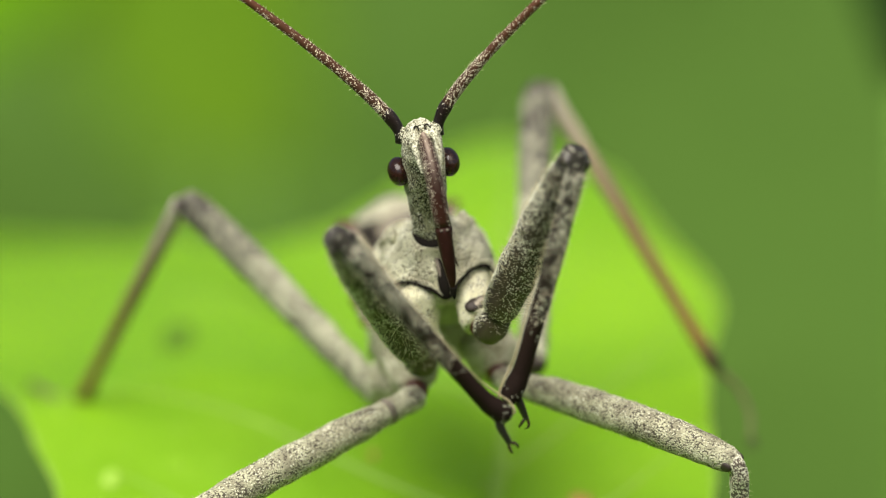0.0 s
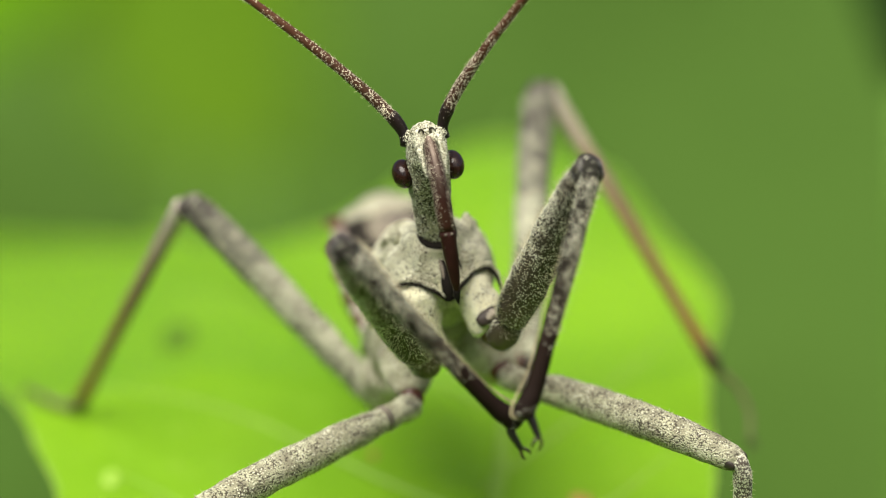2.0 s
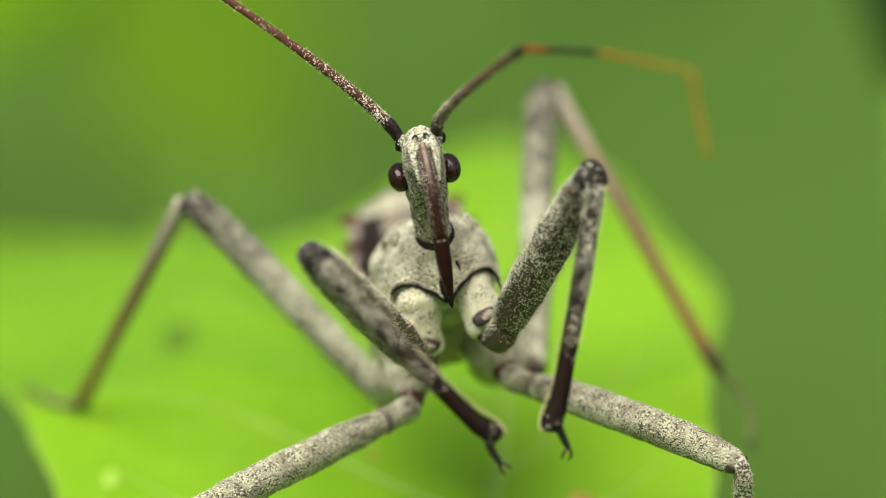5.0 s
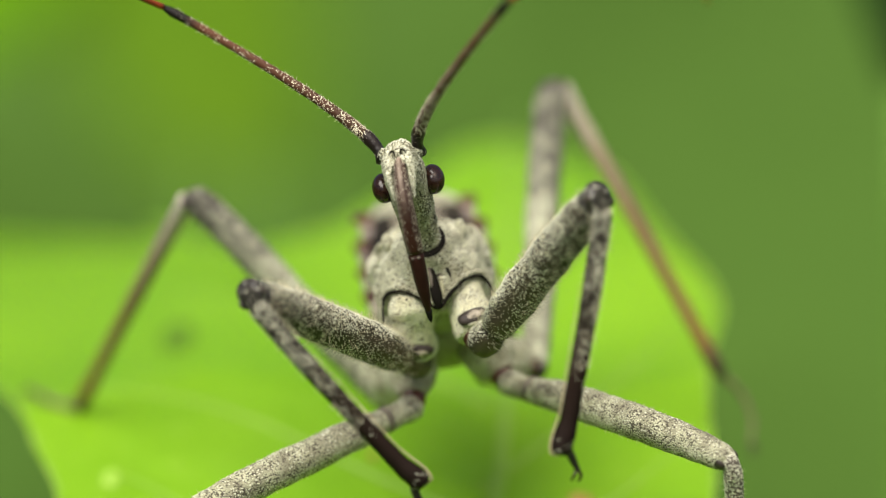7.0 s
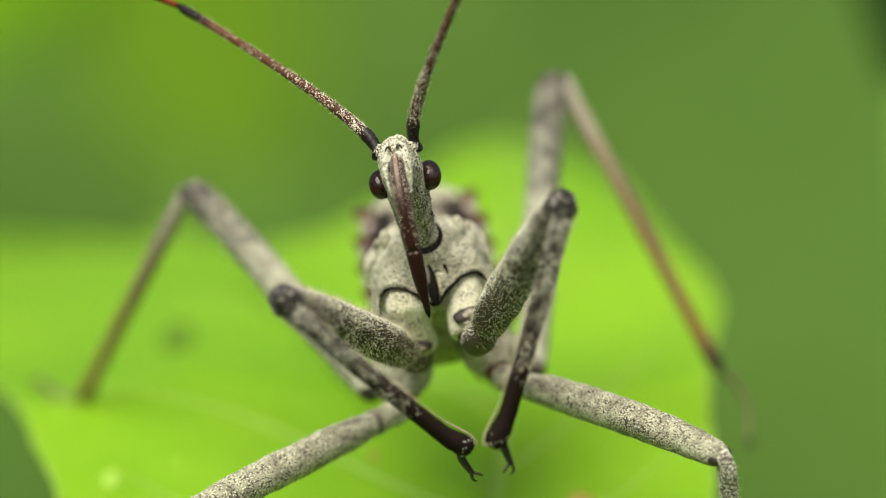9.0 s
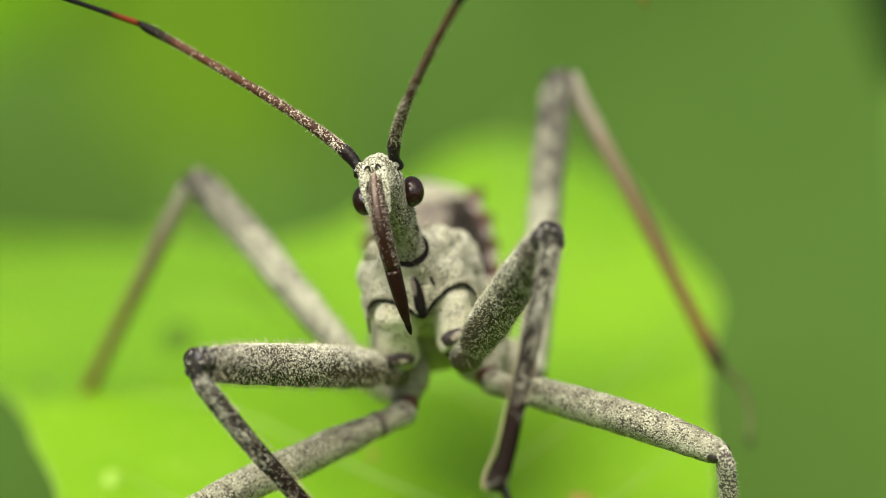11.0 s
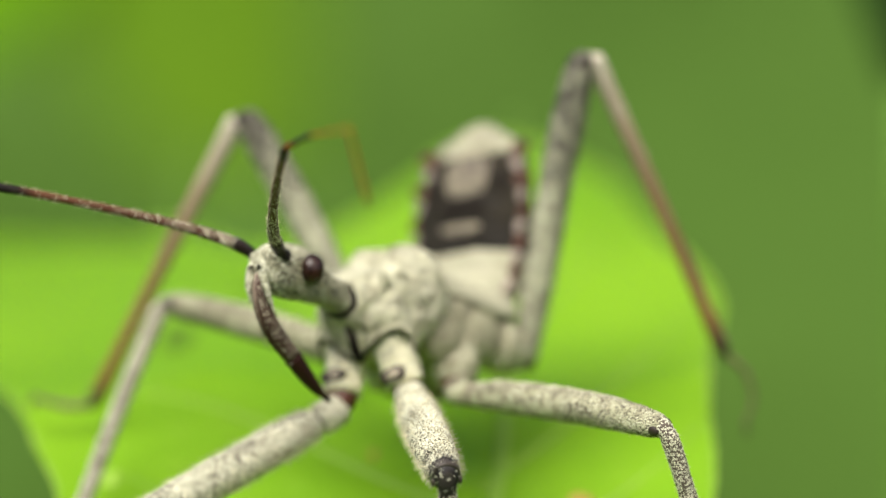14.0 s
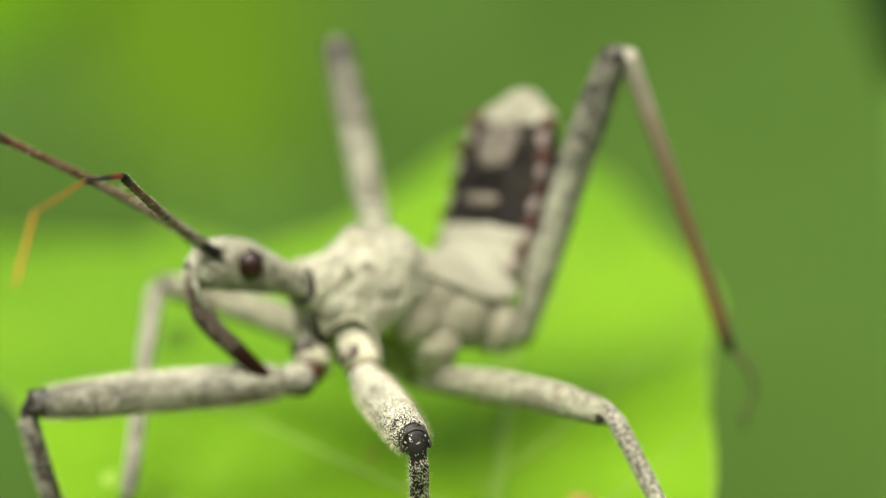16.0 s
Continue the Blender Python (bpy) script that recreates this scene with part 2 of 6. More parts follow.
M_STEM = leafy("stem_skin", (0.10, 0.24, 0.03), (0.14, 0.30, 0.04), (0.2, 0.34, 0.08), (0.3, 0.5, 0.05), 6.0, 0.1)
M_FAR_LEAF = leafy("yellow_leaf_skin", (0.077, 0.172, 0.011), (0.095, 0.193, 0.013), (0.2, 0.3, 0.01), (0.3, 0.4, 0.01), 25.0, 0.25, 0.95)
M_FAR_PALE = leafy("pale_leaf_skin", (0.10, 0.27, 0.004), (0.13, 0.31, 0.006), (0.2, 0.35, 0.01), (0.3, 0.5, 0.01), 25.0, 0.25, 0.95)
# near-black green: the leaf's shade is put into its colour
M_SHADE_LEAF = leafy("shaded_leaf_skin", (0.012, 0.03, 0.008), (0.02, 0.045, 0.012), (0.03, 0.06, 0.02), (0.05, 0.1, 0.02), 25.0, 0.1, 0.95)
k = Kit("hedge_green", 0.8, 0.1)
M_HEDGE = k.colour(k.mix(k.ramp(k.noise(260.0, 2.0), [(0.3, 0.0), (0.7, 1.0)]), (0.050, 0.115, 0.016), (0.065, 0.133, 0.020)))
k = Kit("foliage_green", 0.75, 0.1)
isle = k.tree.nodes.new("ShaderNodeNewGeometry").outputs["Random Per Island"]
M_FOLIAGE = k.colour(k.ramp(isle, [(0.0, (0.049, 0.108, 0.015)), (0.5, (0.061, 0.127, 0.018)), (1.0, (0.073, 0.145, 0.021))]))
k = Kit("grass_green", 0.9, 0.1)
M_GRASS = k.colour(k.ramp(k.noise(120.0, 5.0), [(0.3, (0.05, 0.11, 0.02)), (0.7, (0.10, 0.18, 0.04))]))


# ---- mesh tools: all sizes in millimetres ----
def part(name, bm, material, parent=None, label="", smooth=True):
    """Links a bmesh, drawn in millimetres, as one mesh object."""
    bmesh.ops.scale(bm, vec=(MM, MM, MM), verts=bm.verts)
    bmesh.ops.recalc_face_normals(bm, faces=bm.faces)
    mesh = bpy.data.meshes.new(name)
    bm.to_mesh(mesh)
    bm.free()
    for p in mesh.polygons:
        p.use_smooth = smooth
    mesh.materials.append(material)
    ob = new(name, mesh)
    if parent:
        ob.parent = parent
    return tagged(ob, label)


def loft(bm, rings, around=24, cap=True, power=2.0):
    """Skins rings, each (centre, side axis, up axis, half width, half height)."""
    loops = []
    for c, u, v, a, b in rings:
        c, u, v = Vector(c), Vector(u), Vector(v)
        loop = []
        for i in range(around):
            g = 2 * math.pi * i / around
            x, y = math.cos(g), math.sin(g)
            x = math.copysign(abs(x) ** (2 / power), x)
            y = math.copysign(abs(y) ** (2 / power), y)
            loop.append(bm.verts.new(c + u * (a * x) + v * (b * y)))
        loops.append(loop)
    for p, q in zip(loops, loops[1:]):
        for i in range(around):
            j = (i + 1) % around
            bm.faces.new((p[i], p[j], q[j], q[i]))
    if cap:
        for loop, ring in ((loops[0], rings[0]), (loops[-1], rings[-1])):
            mid = bm.verts.new(ring[0])
            for i in range(around):
                bm.faces.new((loop[i], loop[(i + 1) % around], mid))
    return bm


def eased(profile, steps):
    """More rows between those of a profile, on a smooth curve through them."""
    profile = sorted(profile)
    t = [p[0] for p in profile]
    cols = [glide(t, [p[i] for p in profile]) for i in range(1, len(profile[0]))]
    return [(s, *(c(s) for c in cols)) for s in np.linspace(t[0], t[-1], steps)]


def glide(times, values):
    """A smooth curve through the values that never swings past them."""
    t, v = np.array(times, float), np.array(values, float)
    h = np.diff(t)
    d = np.diff(v) / h
    m = np.zeros(len(t))
    for i in range(1, len(t) - 1):
        if d[i - 1] * d[i] > 0:
            w1, w2 = 2 * h[i] + h[i - 1], h[i] + 2 * h[i - 1]
            m[i] = (w1 + w2) / (w1 / d[i - 1] + w2 / d[i])
    m[0], m[-1] = d[0], d[-1]

    def value(s):
        i = min(max(int(np.searchsorted(t, s)) - 1, 0), len(t) - 2)
        u = (s - t[i]) / h[i]
        return float((1 + 2 * u) * (1 - u) ** 2 * v[i] + u * (1 - u) ** 2 * h[i] * m[i] + u * u * (3 - 2 * u) * v[i + 1] + u * u * (u - 1) * h[i] * m[i + 1])
    return value


def limb(profile, steps=30, around=20, rough=0.0, seed=0):
    """A limb along z from rows (z, half width, half depth, shift y)."""
    bm = bmesh.new()
    rows = eased(profile, steps)
    loft(bm, [((0, p[3], p[0]), (1, 0, 0), (0, 1, 0), p[1], p[2]) for p in rows], around)
    if rough:
        jitter(bm, rough, 0.5, seed)
    return bm


def jitter(bm, amount, size, seed=0):
    """Uneven relief over a mesh."""
    bm.normal_update()
    for v in bm.verts:
        n = noise.noise(v.co / size + Vector((seed * 7.3, seed * 1.7, 0)))
        v.co += v.normal * (n * amount)


def ball(bm, c, a, b, d, segs=16, rings=10):
    r = bmesh.ops.create_uvsphere(bm, u_segments=segs, v_segments=rings, radius=1.0)
    bmesh.ops.transform(bm, matrix=Matrix.Translation(c) @ Matrix.Diagonal((a, b, d, 1)), verts=r["verts"])
    return r["verts"]


def pipe(bm, points, radii, around=10):
    """A round pipe through points, with a radius at each."""
    pts = [Vector(p) for p in points]
    rings = []
    u = None
    for i, p in enumerate(pts):
        d = (pts[min(i + 1, len(pts) - 1)] - pts[max(i - 1, 0)]).normalized()
        if u is None:
            u = d.orthogonal().normalized()
        u = (u - d * u.dot(d)).normalized()
        rings.append((p, u, d.cross(u), radii[i], radii[i]))
    return loft(bm, rings, around)


def bow(points, radii, steps):
    """A smooth run of points and radii through a few of them."""
    t = list(range(len(points)))
    f = [glide(t, [p[i] for p in points]) for i in range(3)]
    g = glide(t, radii)
    s = np.linspace(0, t[-1], steps)
    return [Vector([c(x) for c in f]) for x in s], [g(x) for x in s]


def hairs(profile, count, length, start, end, seed, lean=0.35):
    """Fine hairs round a limb, each a three-sided spike."""
    rnd = random.Random(seed)
    verts, faces = [], []
    z = [p[0] for p in profile]
    wide, deep, shift = (glide(z, [p[i] for p in profile]) for i in (1, 2, 3))
    for _ in range(count):
        s, g = rnd.uniform(start, end), rnd.uniform(0, 2 * math.pi)
        out = Vector((math.cos(g), math.sin(g), 0))
        root = Vector((math.cos(g) * wide(s), math.sin(g) * deep(s) + shift(s), s)) - out * 0.02
        way = (out + Vector((rnd.uniform(-0.3, 0.3), rnd.uniform(-0.3, 0.3), lean + rnd.uniform(-0.2, 0.3)))).normalized()
        u = way.orthogonal().normalized()
        v = way.cross(u)
        n = len(verts)
        r = 0.0065
        for a in (0, 2.09, 4.19):
            verts.append(tuple((root + (u * math.cos(a) + v * math.sin(a)) * r) * MM))
        verts.append(tuple((root + way * length * rnd.uniform(0.5, 1.15)) * MM))
        faces += [(n, n + 1, n + 3), (n + 1, n + 2, n + 3), (n + 2, n, n + 3)]
    return verts, faces


def fur(parent, *args):
    """Hairs as one part under a limb."""
    verts, faces = hairs(*args)
    mesh = bpy.data.meshes.new("hairs")
    mesh.from_pydata(verts, [], faces)
    mesh.materials.append(M_HAIR)
    ob = new("hairs", mesh)
    ob.parent = parent
    return tagged(ob, "fine pale bristles", kind="stuff")


def strewn(rnd, mesh, p):
    """An even random place on a face of three or four corners."""
    c = [mesh.vertices[i].co for i in p.vertices]
    u, v = rnd.random(), rnd.random()
    if len(c) == 3:
        if u + v > 1:
            u, v = 1 - u, 1 - v
        return c[0] + (c[1] - c[0]) * u + (c[2] - c[0]) * v
    return c[0].lerp(c[1], u).lerp(c[3].lerp(c[2], u), v)


def fuzz(parent, count, length, seed, thick=0.007):
    """Short hairs scattered over the faces of a part, leaning a little."""
    rnd = random.Random(seed)
    mesh = parent.data
    faces = list(mesh.polygons)
    total, picks = 0.0, []
    for p in faces:
        total += p.area
        picks.append(total)
    verts, tris = [], []
    for _ in range(count):
        p = faces[min(int(np.searchsorted(picks, rnd.uniform(0, total))), len(faces) - 1)]
        root = strewn(rnd, mesh, p)
        way = (p.normal + Vector((rnd.uniform(-0.5, 0.5), rnd.uniform(-0.5, 0.5), rnd.uniform(-0.5, 0.5)))).normalized()
        u = way.orthogonal().normalized()
        v = way.cross(u)
        n = len(verts)
        root = root - p.normal * 0.015 * MM
        for a in (0, 2.09, 4.19):
            verts.append(tuple(root + (u * math.cos(a) + v * math.sin(a)) * thick * MM))
        verts.append(tuple(root + way * length * rnd.uniform(0.5, 1.2) * MM))
        tris += [(n, n + 1, n + 3), (n + 1, n + 2, n + 3), (n + 2, n, n + 3)]
    hair = bpy.data.meshes.new("hairs")
    hair.from_pydata(verts, [], tris)
    hair.materials.append(M_HAIR)
    ob = new("hairs", hair)
    ob.parent = parent
    return tagged(ob, "fine pale bristles", kind="stuff")


def grains(parent, count, long, wide, seed, share, material=None, lie=0.5, name="felt", label="raised pale grains of felt"):
    """Tiny low domes strewn over a part; share(x, y, z, normal) in millimetres gives the chance of each; lie: how far they lie along z."""
    rnd = random.Random(seed)
    mesh = parent.data
    faces = list(mesh.polygons)
    picks = np.cumsum([p.area for p in faces])
    verts, tris = [], []
    for _ in range(count):
        p = faces[min(int(np.searchsorted(picks, rnd.uniform(0, picks[-1]))), len(faces) - 1)]
        root = strewn(rnd, mesh, p)
        if rnd.random() > share(root.x / MM, root.y / MM, root.z / MM, p.normal):
            continue
        u = Vector((rnd.gauss(0, 1), rnd.gauss(0, 1), rnd.gauss(0, 1) + math.copysign(lie * 3, rnd.random() - 0.5)))
        u = (u - p.normal * u.dot(p.normal)).normalized()
        v = p.normal.cross(u)
        a, b = long * rnd.uniform(0.55, 1.25) * MM / 2, wide * rnd.uniform(0.7, 1.25) * MM / 2
        n = len(verts)
        base = root - p.normal * (0.25 * b)
        for x, y in ((-1, 0), (-0.45, 0.9), (0.5, 1), (1, 0.1), (0.45, -0.95), (-0.5, -0.9)):
            verts.append(tuple(base + u * (a * x) + v * (b * y)))
        verts.append(tuple(root + p.normal * (0.75 * b)))
        tris += [(n + i, n + (i + 1) % 6, n + 6) for i in range(6)]
    data = bpy.data.meshes.new(name)
    data.from_pydata(verts, [], [t[::-1] for t in tris])
    for p in data.polygons:
        p.use_smooth = True
    data.materials.append(material or M_GRAIN)
    ob = new(name, data)
    ob.parent = parent
    return tagged(ob, label, kind="stuff")


def lumpy(x, y, z, size, seed=0.0):
    """Slow noise, about 0 to 1, for patches of felt."""
    return 0.5 + 0.9 * noise.noise(Vector((x / size + seed, y / size, z / size)))


# ---- the place: ground, hedge and the plant ----
bm = bmesh.new()
bmesh.ops.create_grid(bm, x_segments=8, y_segments=8, size=60000)
ground = tagged(part("ground", bm, M_GRASS), "short green grass stretching away", "ground", kind="structure")

# a bank of foliage all round, lower on the side the light comes from
BANK = [(0, 0.0), (-20, 0.12), (0, 0.35), (110, 0.7), (180, 0.9), (260, 1.0), (340, 1.0), (520, 0.9), (690, 0.7), (830, 0.4), (930, 0.15), (1000, -0.02)]


def bank_place(g, u):
    """A place on the bank, in millimetres: g round the circle, u from its inner foot (0) to its outer one (1)."""
    k2 = min(u * (len(BANK) - 1), len(BANK) - 1.001)
    i = int(k2)
    f = k2 - i
    out = BANK[i][0] * (1 - f) + BANK[i + 1][0] * f
    high = BANK[i][1] * (1 - f) + BANK[i + 1][1] * f
    s, c2 = math.sin(g), math.cos(g)
    lift = 800 + 240 * c2 + 120 * noise.noise(Vector((s * 2.6, c2 * 2.6, 1.0))) + 60 * noise.noise(Vector((s * 9, c2 * 9, 4.0)))
    p = Vector((s * (1300 + out), c2 * (1300 + out) - 200, lift * high))
    lump = noise.noise(p / 130) * 10 + noise.noise(p / 50) * 9
    return p + Vector((s * -0.7, c2 * -0.7, 0.5)) * lump * min(1.0, high * 3 + 0.1)


bm = bmesh.new()
loops = [[bm.verts.new(bank_place(2 * math.pi * i / 200, j / 33)) for j in range(34)] for i in range(200)]
for p, q in zip(loops, loops[1:] + loops[:1]):
    for i in range(33):
        bm.faces.new((p[i], q[i], q[i + 1], p[i + 1]))
hedge = tagged(part("backdrop", bm, M_HEDGE), "blurred green foliage far behind the leaf", "backdrop", kind="structure")
rnd = random.Random(5)
verts, faces = [], []
for _ in range(16000):
    g, u = rnd.uniform(0, 2 * math.pi), rnd.uniform(0.03, 0.95)
    p = bank_place(g, u)
    n = len(verts)
    d = Vector((rnd.uniform(-1, 1), rnd.uniform(-1, 1), rnd.uniform(-0.7, 0.7))).normalized()
    w = d.cross(Vector((rnd.uniform(-1, 1), rnd.uniform(-1, 1), rnd.uniform(-1, 1)))).normalized()
    long, wide = rnd.uniform(12, 26), rnd.uniform(5, 9)
    base = p + Vector((math.sin(g) * -8, math.cos(g) * -8, 8))
    bend = d.cross(w) * rnd.uniform(-6, 6)
    verts += [tuple(v * MM) for v in (base - d * long, base - d * long * 0.2 + w * wide + bend, base - d * long * 0.2 - w * wide + bend, base + d * long)]
    faces += [(n, n + 1, n + 2), (n + 1, n + 3, n + 2)]
mesh = bpy.data.meshes.new("foliage")
mesh.from_pydata(verts, [], faces)
mesh.materials.append(M_FOLIAGE)
tagged(new("foliage", mesh), "small green leaves covering the bank behind", "foliage", kind="stuff")


SLOPE = 0.62
inv = Vector((0, -30, HEIGHT / MM))       # from the sharp spot to the plant's own space


def leaf_height(x, y):
    """The leaf's upper face, over the level of the lens, in millimetres."""
    z = -14.5 + SLOPE * (y - 4.0)
    if y > 16.0:             # the side lobe bends over to the level
        share = min(1.0, max(0.0, (-6.0 - x) / 10.0))
        share = share * share * (3 - 2 * share)
        z += share * (-7.06 + 7.6 * (1 - math.exp(-0.0816 * (y - 16.0))) - z)
    z += 0.5 * math.sin(x * 0.33 + 0.6) * math.sin(y * 0.24)
    z += 0.6 * max(0.0, (x - 5.0) / 6.0) ** 2 * max(0.0, min(1.0, (y - 6.0) / 10.0))
    return z


def on_leaf(x, y, rise=0.0):
    """A place on the leaf in the plant's own space; past the middle the blade flattens and reaches far back."""
    z = leaf_height(x, y)
    back = max(0.0, y - 19.0) * 1.3
    grow = (170.0 + y + back) / (170.0 + y)
    return Vector((x * grow, y + back, z * grow + rise)) + inv


# the margin of the leaf: places x, y seen from above
MARGIN = [(-36.0, 40.0), (-24.0, 27.0), (-16.3, 19.6), (-15.2, 16.6), (-14.0, 12.8), (-13.2, 8.5), (-11.8, 2.5), (-8.0, -3.5), (-1.0, -6.5), (6.0, -5.0), (10.8, 0.0), (11.3, 4.5),
          (10.1, 9.0), (9.8, 12.5), (9.9, 15.8), (10.0, 19.4), (10.6, 22.4), (8.4, 28.4), (6.3, 32.0), (2.2, 33.6), (-1.9, 31.0), (-4.6, 28.9), (-7.6, 27.6), (-10.0, 29.3), (-12.0, 34.0), (-21.0, 46.0), (-28.0, 48.0)]
HEART = Vector((-0.5, 14.0))


def leaf_radius():
    """How far the margin lies from the leaf's heart, by angle."""
    rows = sorted((math.atan2(y - HEART.y, x - HEART.x), math.hypot(x - HEART.x, y - HEART.y)) for x, y in MARGIN)
    a = [r[0] - 2 * math.pi for r in rows] + [r[0] for r in rows] + [r[0] + 2 * math.pi for r in rows]
    return glide(a, [r[1] for r in rows] * 3)


plant = tagged(new("leafy_plant"), "bright green leaf of a plant with an insect on it", "plant")
plant.location = (0, 0.03, 0)


def blade():
    """The leaf's blade, with soft quilting between its veins, a quarter of a millimetre thick."""
    bm = bmesh.new()
    far = leaf_radius()
    around, rings = 180, 44
    top, low = [], []
    for j in range(1, rings + 1):
        up, down = [], []
        for i in range(around):
            g = -math.pi + 2 * math.pi * i / around
            r = far(g) * (j / rings) * (1 + 0.004 * math.sin(g * 46) * (j == rings))
            x, y = HEART.x + math.cos(g) * r, HEART.y + math.sin(g) * r
            p = on_leaf(x, y, 0.10 * noise.noise(Vector((x * 0.55, y * 0.55, 0))) + 0.03 * noise.noise(Vector((x * 2.2, y * 2.2, 3))))
            up.append(bm.verts.new(p))
            down.append(bm.verts.new(p - Vector((0, 0, 0.25 if j < rings else 0.12))))
        top.append(up)
        low.append(down)
    for side in (top, low):
        c = bm.verts.new(on_leaf(HEART.x, HEART.y, -0.25 if side is low else 0.0))
        for i in range(around):
            bm.faces.new((side[0][i], side[0][(i + 1) % around], c))
        for p, q in zip(side, side[1:]):
            for i in range(around):
                k2 = (i + 1) % around
                bm.faces.new((p[i], p[k2], q[k2], q[i]))
    for i in range(around):
        k2 = (i + 1) % around
        bm.faces.new((top[-1][i], top[-1][k2], low[-1][k2], low[-1][i]))
    return bm


leaf = part("leaf", blade(), M_LEAF, plant, "bright yellow-green leaf blade")
far = leaf_radius()
rim = []
for i in range(361):
    g = -math.pi + 2 * math.pi * i / 360
    x, y = HEART.x + math.cos(g) * far(g), HEART.y + math.sin(g) * far(g)
    rim.append(on_leaf(x, y, -0.06))
part("leaf_edge", pipe(bmesh.new(), rim, [0.085 + 0.02 * math.sin(i * 0.9) for i in range(361)], 8), M_VEIN, leaf, "pale thickened leaf edge")


def vein(a, b, sag, r0, r1, label=""):
    """A raised vein from a to b over the leaf."""
    pts, rad = [], []
    for i in range(25):
        u = i / 24
        x = a[0] + (b[0] - a[0]) * u + sag * math.sin(math.pi * u)
        y = a[1] + (b[1] - a[1]) * u
        pts.append(on_leaf(x, y, 0.02))
        rad.append(r0 + (r1 - r0) * u)
    part("vein", pipe(bmesh.new(), pts, rad, 8), M_VEIN, leaf, label)


vein((0.0, -6.0), (3.0, 35.0), 0.6, 0.38, 0.1, "pale raised midrib")
for s, (y0, y1, reach) in enumerate([(-1.0, 8.0, 10.0), (6.0, 16.0, 9.2), (13.0, 23.0, 9.5), (20.0, 29.0, 6.8), (27.0, 33.5, 3.6)]):
    mid = 0.0 + 3.0 * (y0 + 6) / 41
    vein((mid, y0), (mid + reach - mid * 0.6, y1), -0.5, 0.17, 0.05)
for s, (y0, y1, reach) in enumerate([(-2.0, 6.0, 11.0), (4.5, 14.0, 12.5), (11.5, 20.0, 15.0), (18.5, 25.5, 13.0), (24.5, 28.5, 6.5)]):
    mid = 0.0 + 3.0 * (y0 + 6) / 41
    vein((mid, y0), (mid - reach, y1), 0.5, 0.17, 0.05)


def spot(name, x, y, r, material, label):
    bm = bmesh.new()
    rim = []
    c = bm.verts.new(on_leaf(x, y, 0.16))
    for i in range(18):
        g = 2 * math.pi * i / 18
        q = r * (1 + 0.25 * noise.noise(Vector((math.cos(g) * 1.5, math.sin(g) * 1.5, x))))
        px, py = x + math.cos(g) * q, y + math.sin(g) * q / 0.62
        rim.append(bm.verts.new(on_leaf(px, py, 0.10)))
    for i in range(18):
        bm.faces.new((rim[i], rim[(i + 1) % 18], c))
    part(name, bm, material, leaf, label)


spot("leaf_spot", -2.58, 14.9, 0.13, M_RUST, "tiny brown fleck")
spot("leaf_spot", -10.15, 22.0, 0.65, M_SPOT, "small dark blemish")
# the pale one is a blurred highlight painted as a spot
spot("leaf_spot", -12.15, 13.7, 0.33, M_GLINT_SPOT, "small pale spot painted as a blurred glint")
spot("leaf_spot", 5.0, 11.9, 0.55, M_RUST, "small rusty blemish")

stalk, rad = bow([Vector((0.0, -5.8, leaf_height(0, -5.8))) + inv, Vector((-0.5, -9.5, -24.5)) + inv, Vector((-1.0, -6.0, -40)) + inv, Vector((-1.0, 4.0, -60)) + inv], [0.5, 0.8, 0.9, 1.1], 24)
part("petiole", pipe(bmesh.new(), stalk, rad, 12), M_STEM, plant, "slender green leaf stalk")
stalk, rad = bow([(0, 0, -6), (3, -4, 200), (-2, -20, 400), (-1, -25, 530), (-1, -26, 541)], [2.6, 2.3, 1.8, 1.4, 1.2], 40)
part("stem", pipe(bmesh.new(), stalk, rad, 14), M_STEM, plant, "upright green plant stem")


# ---- leaves far behind, out of focus ----
def far_leaf(label, x, y, z, long, wide, turn, material):
    """A pointed leaf on its own tall stem, standing on the ground."""
    thing = tagged(new("background_leaf"), label, "leaf", "blurred leaves behind")
    thing.matrix_basis = Matrix.Translation((x * MM, y * MM, 0))
    bm = bmesh.new()
    rows = []
    for j in range(25):
        u = j / 24
        w = wide * math.sin(math.pi * min(1.0, u * 0.93 + 0.05)) ** 0.8
        c = Vector((0, 6 * math.sin(u * 2.2), (u - 0.5) * long))
        rows.append([bm.verts.new(c + Vector((w * s, 0.04 * w * abs(s), -0.05 * w * abs(s)))) for s in (-1, -0.66, -0.33, 0, 0.33, 0.66, 1)])
    for p, q in zip(rows, rows[1:]):
        for i in range(6):
            bm.faces.new((p[i], p[i + 1], q[i + 1], q[i]))
    bmesh.ops.rotate(bm, cent=(0, 0, 0), matrix=Euler([radians(a) for a in turn]).to_matrix(), verts=bm.verts)
    bmesh.ops.translate(bm, vec=(0, 0, HEIGHT / MM + z), verts=bm.verts)
    ring = bmesh.ops.solidify(bm, geom=bm.faces[:], thickness=0.4)
    part("blade", bm, material, thing)
    foot = Euler([radians(a) for a in turn]).to_matrix() @ Vector((0, 0, -long / 2)) + Vector((0, 0, HEIGHT / MM + z))
    pts, rad = bow([(0, 12, -6), (0, 8, foot.z * 0.5), (foot.x * 0.7, foot.y, foot.z * 0.9), tuple(foot)], [2.4, 2.0, 1.3, 0.8], 24)
    part("stem", pipe(bmesh.new(), pts, rad, 10), M_STEM, thing)


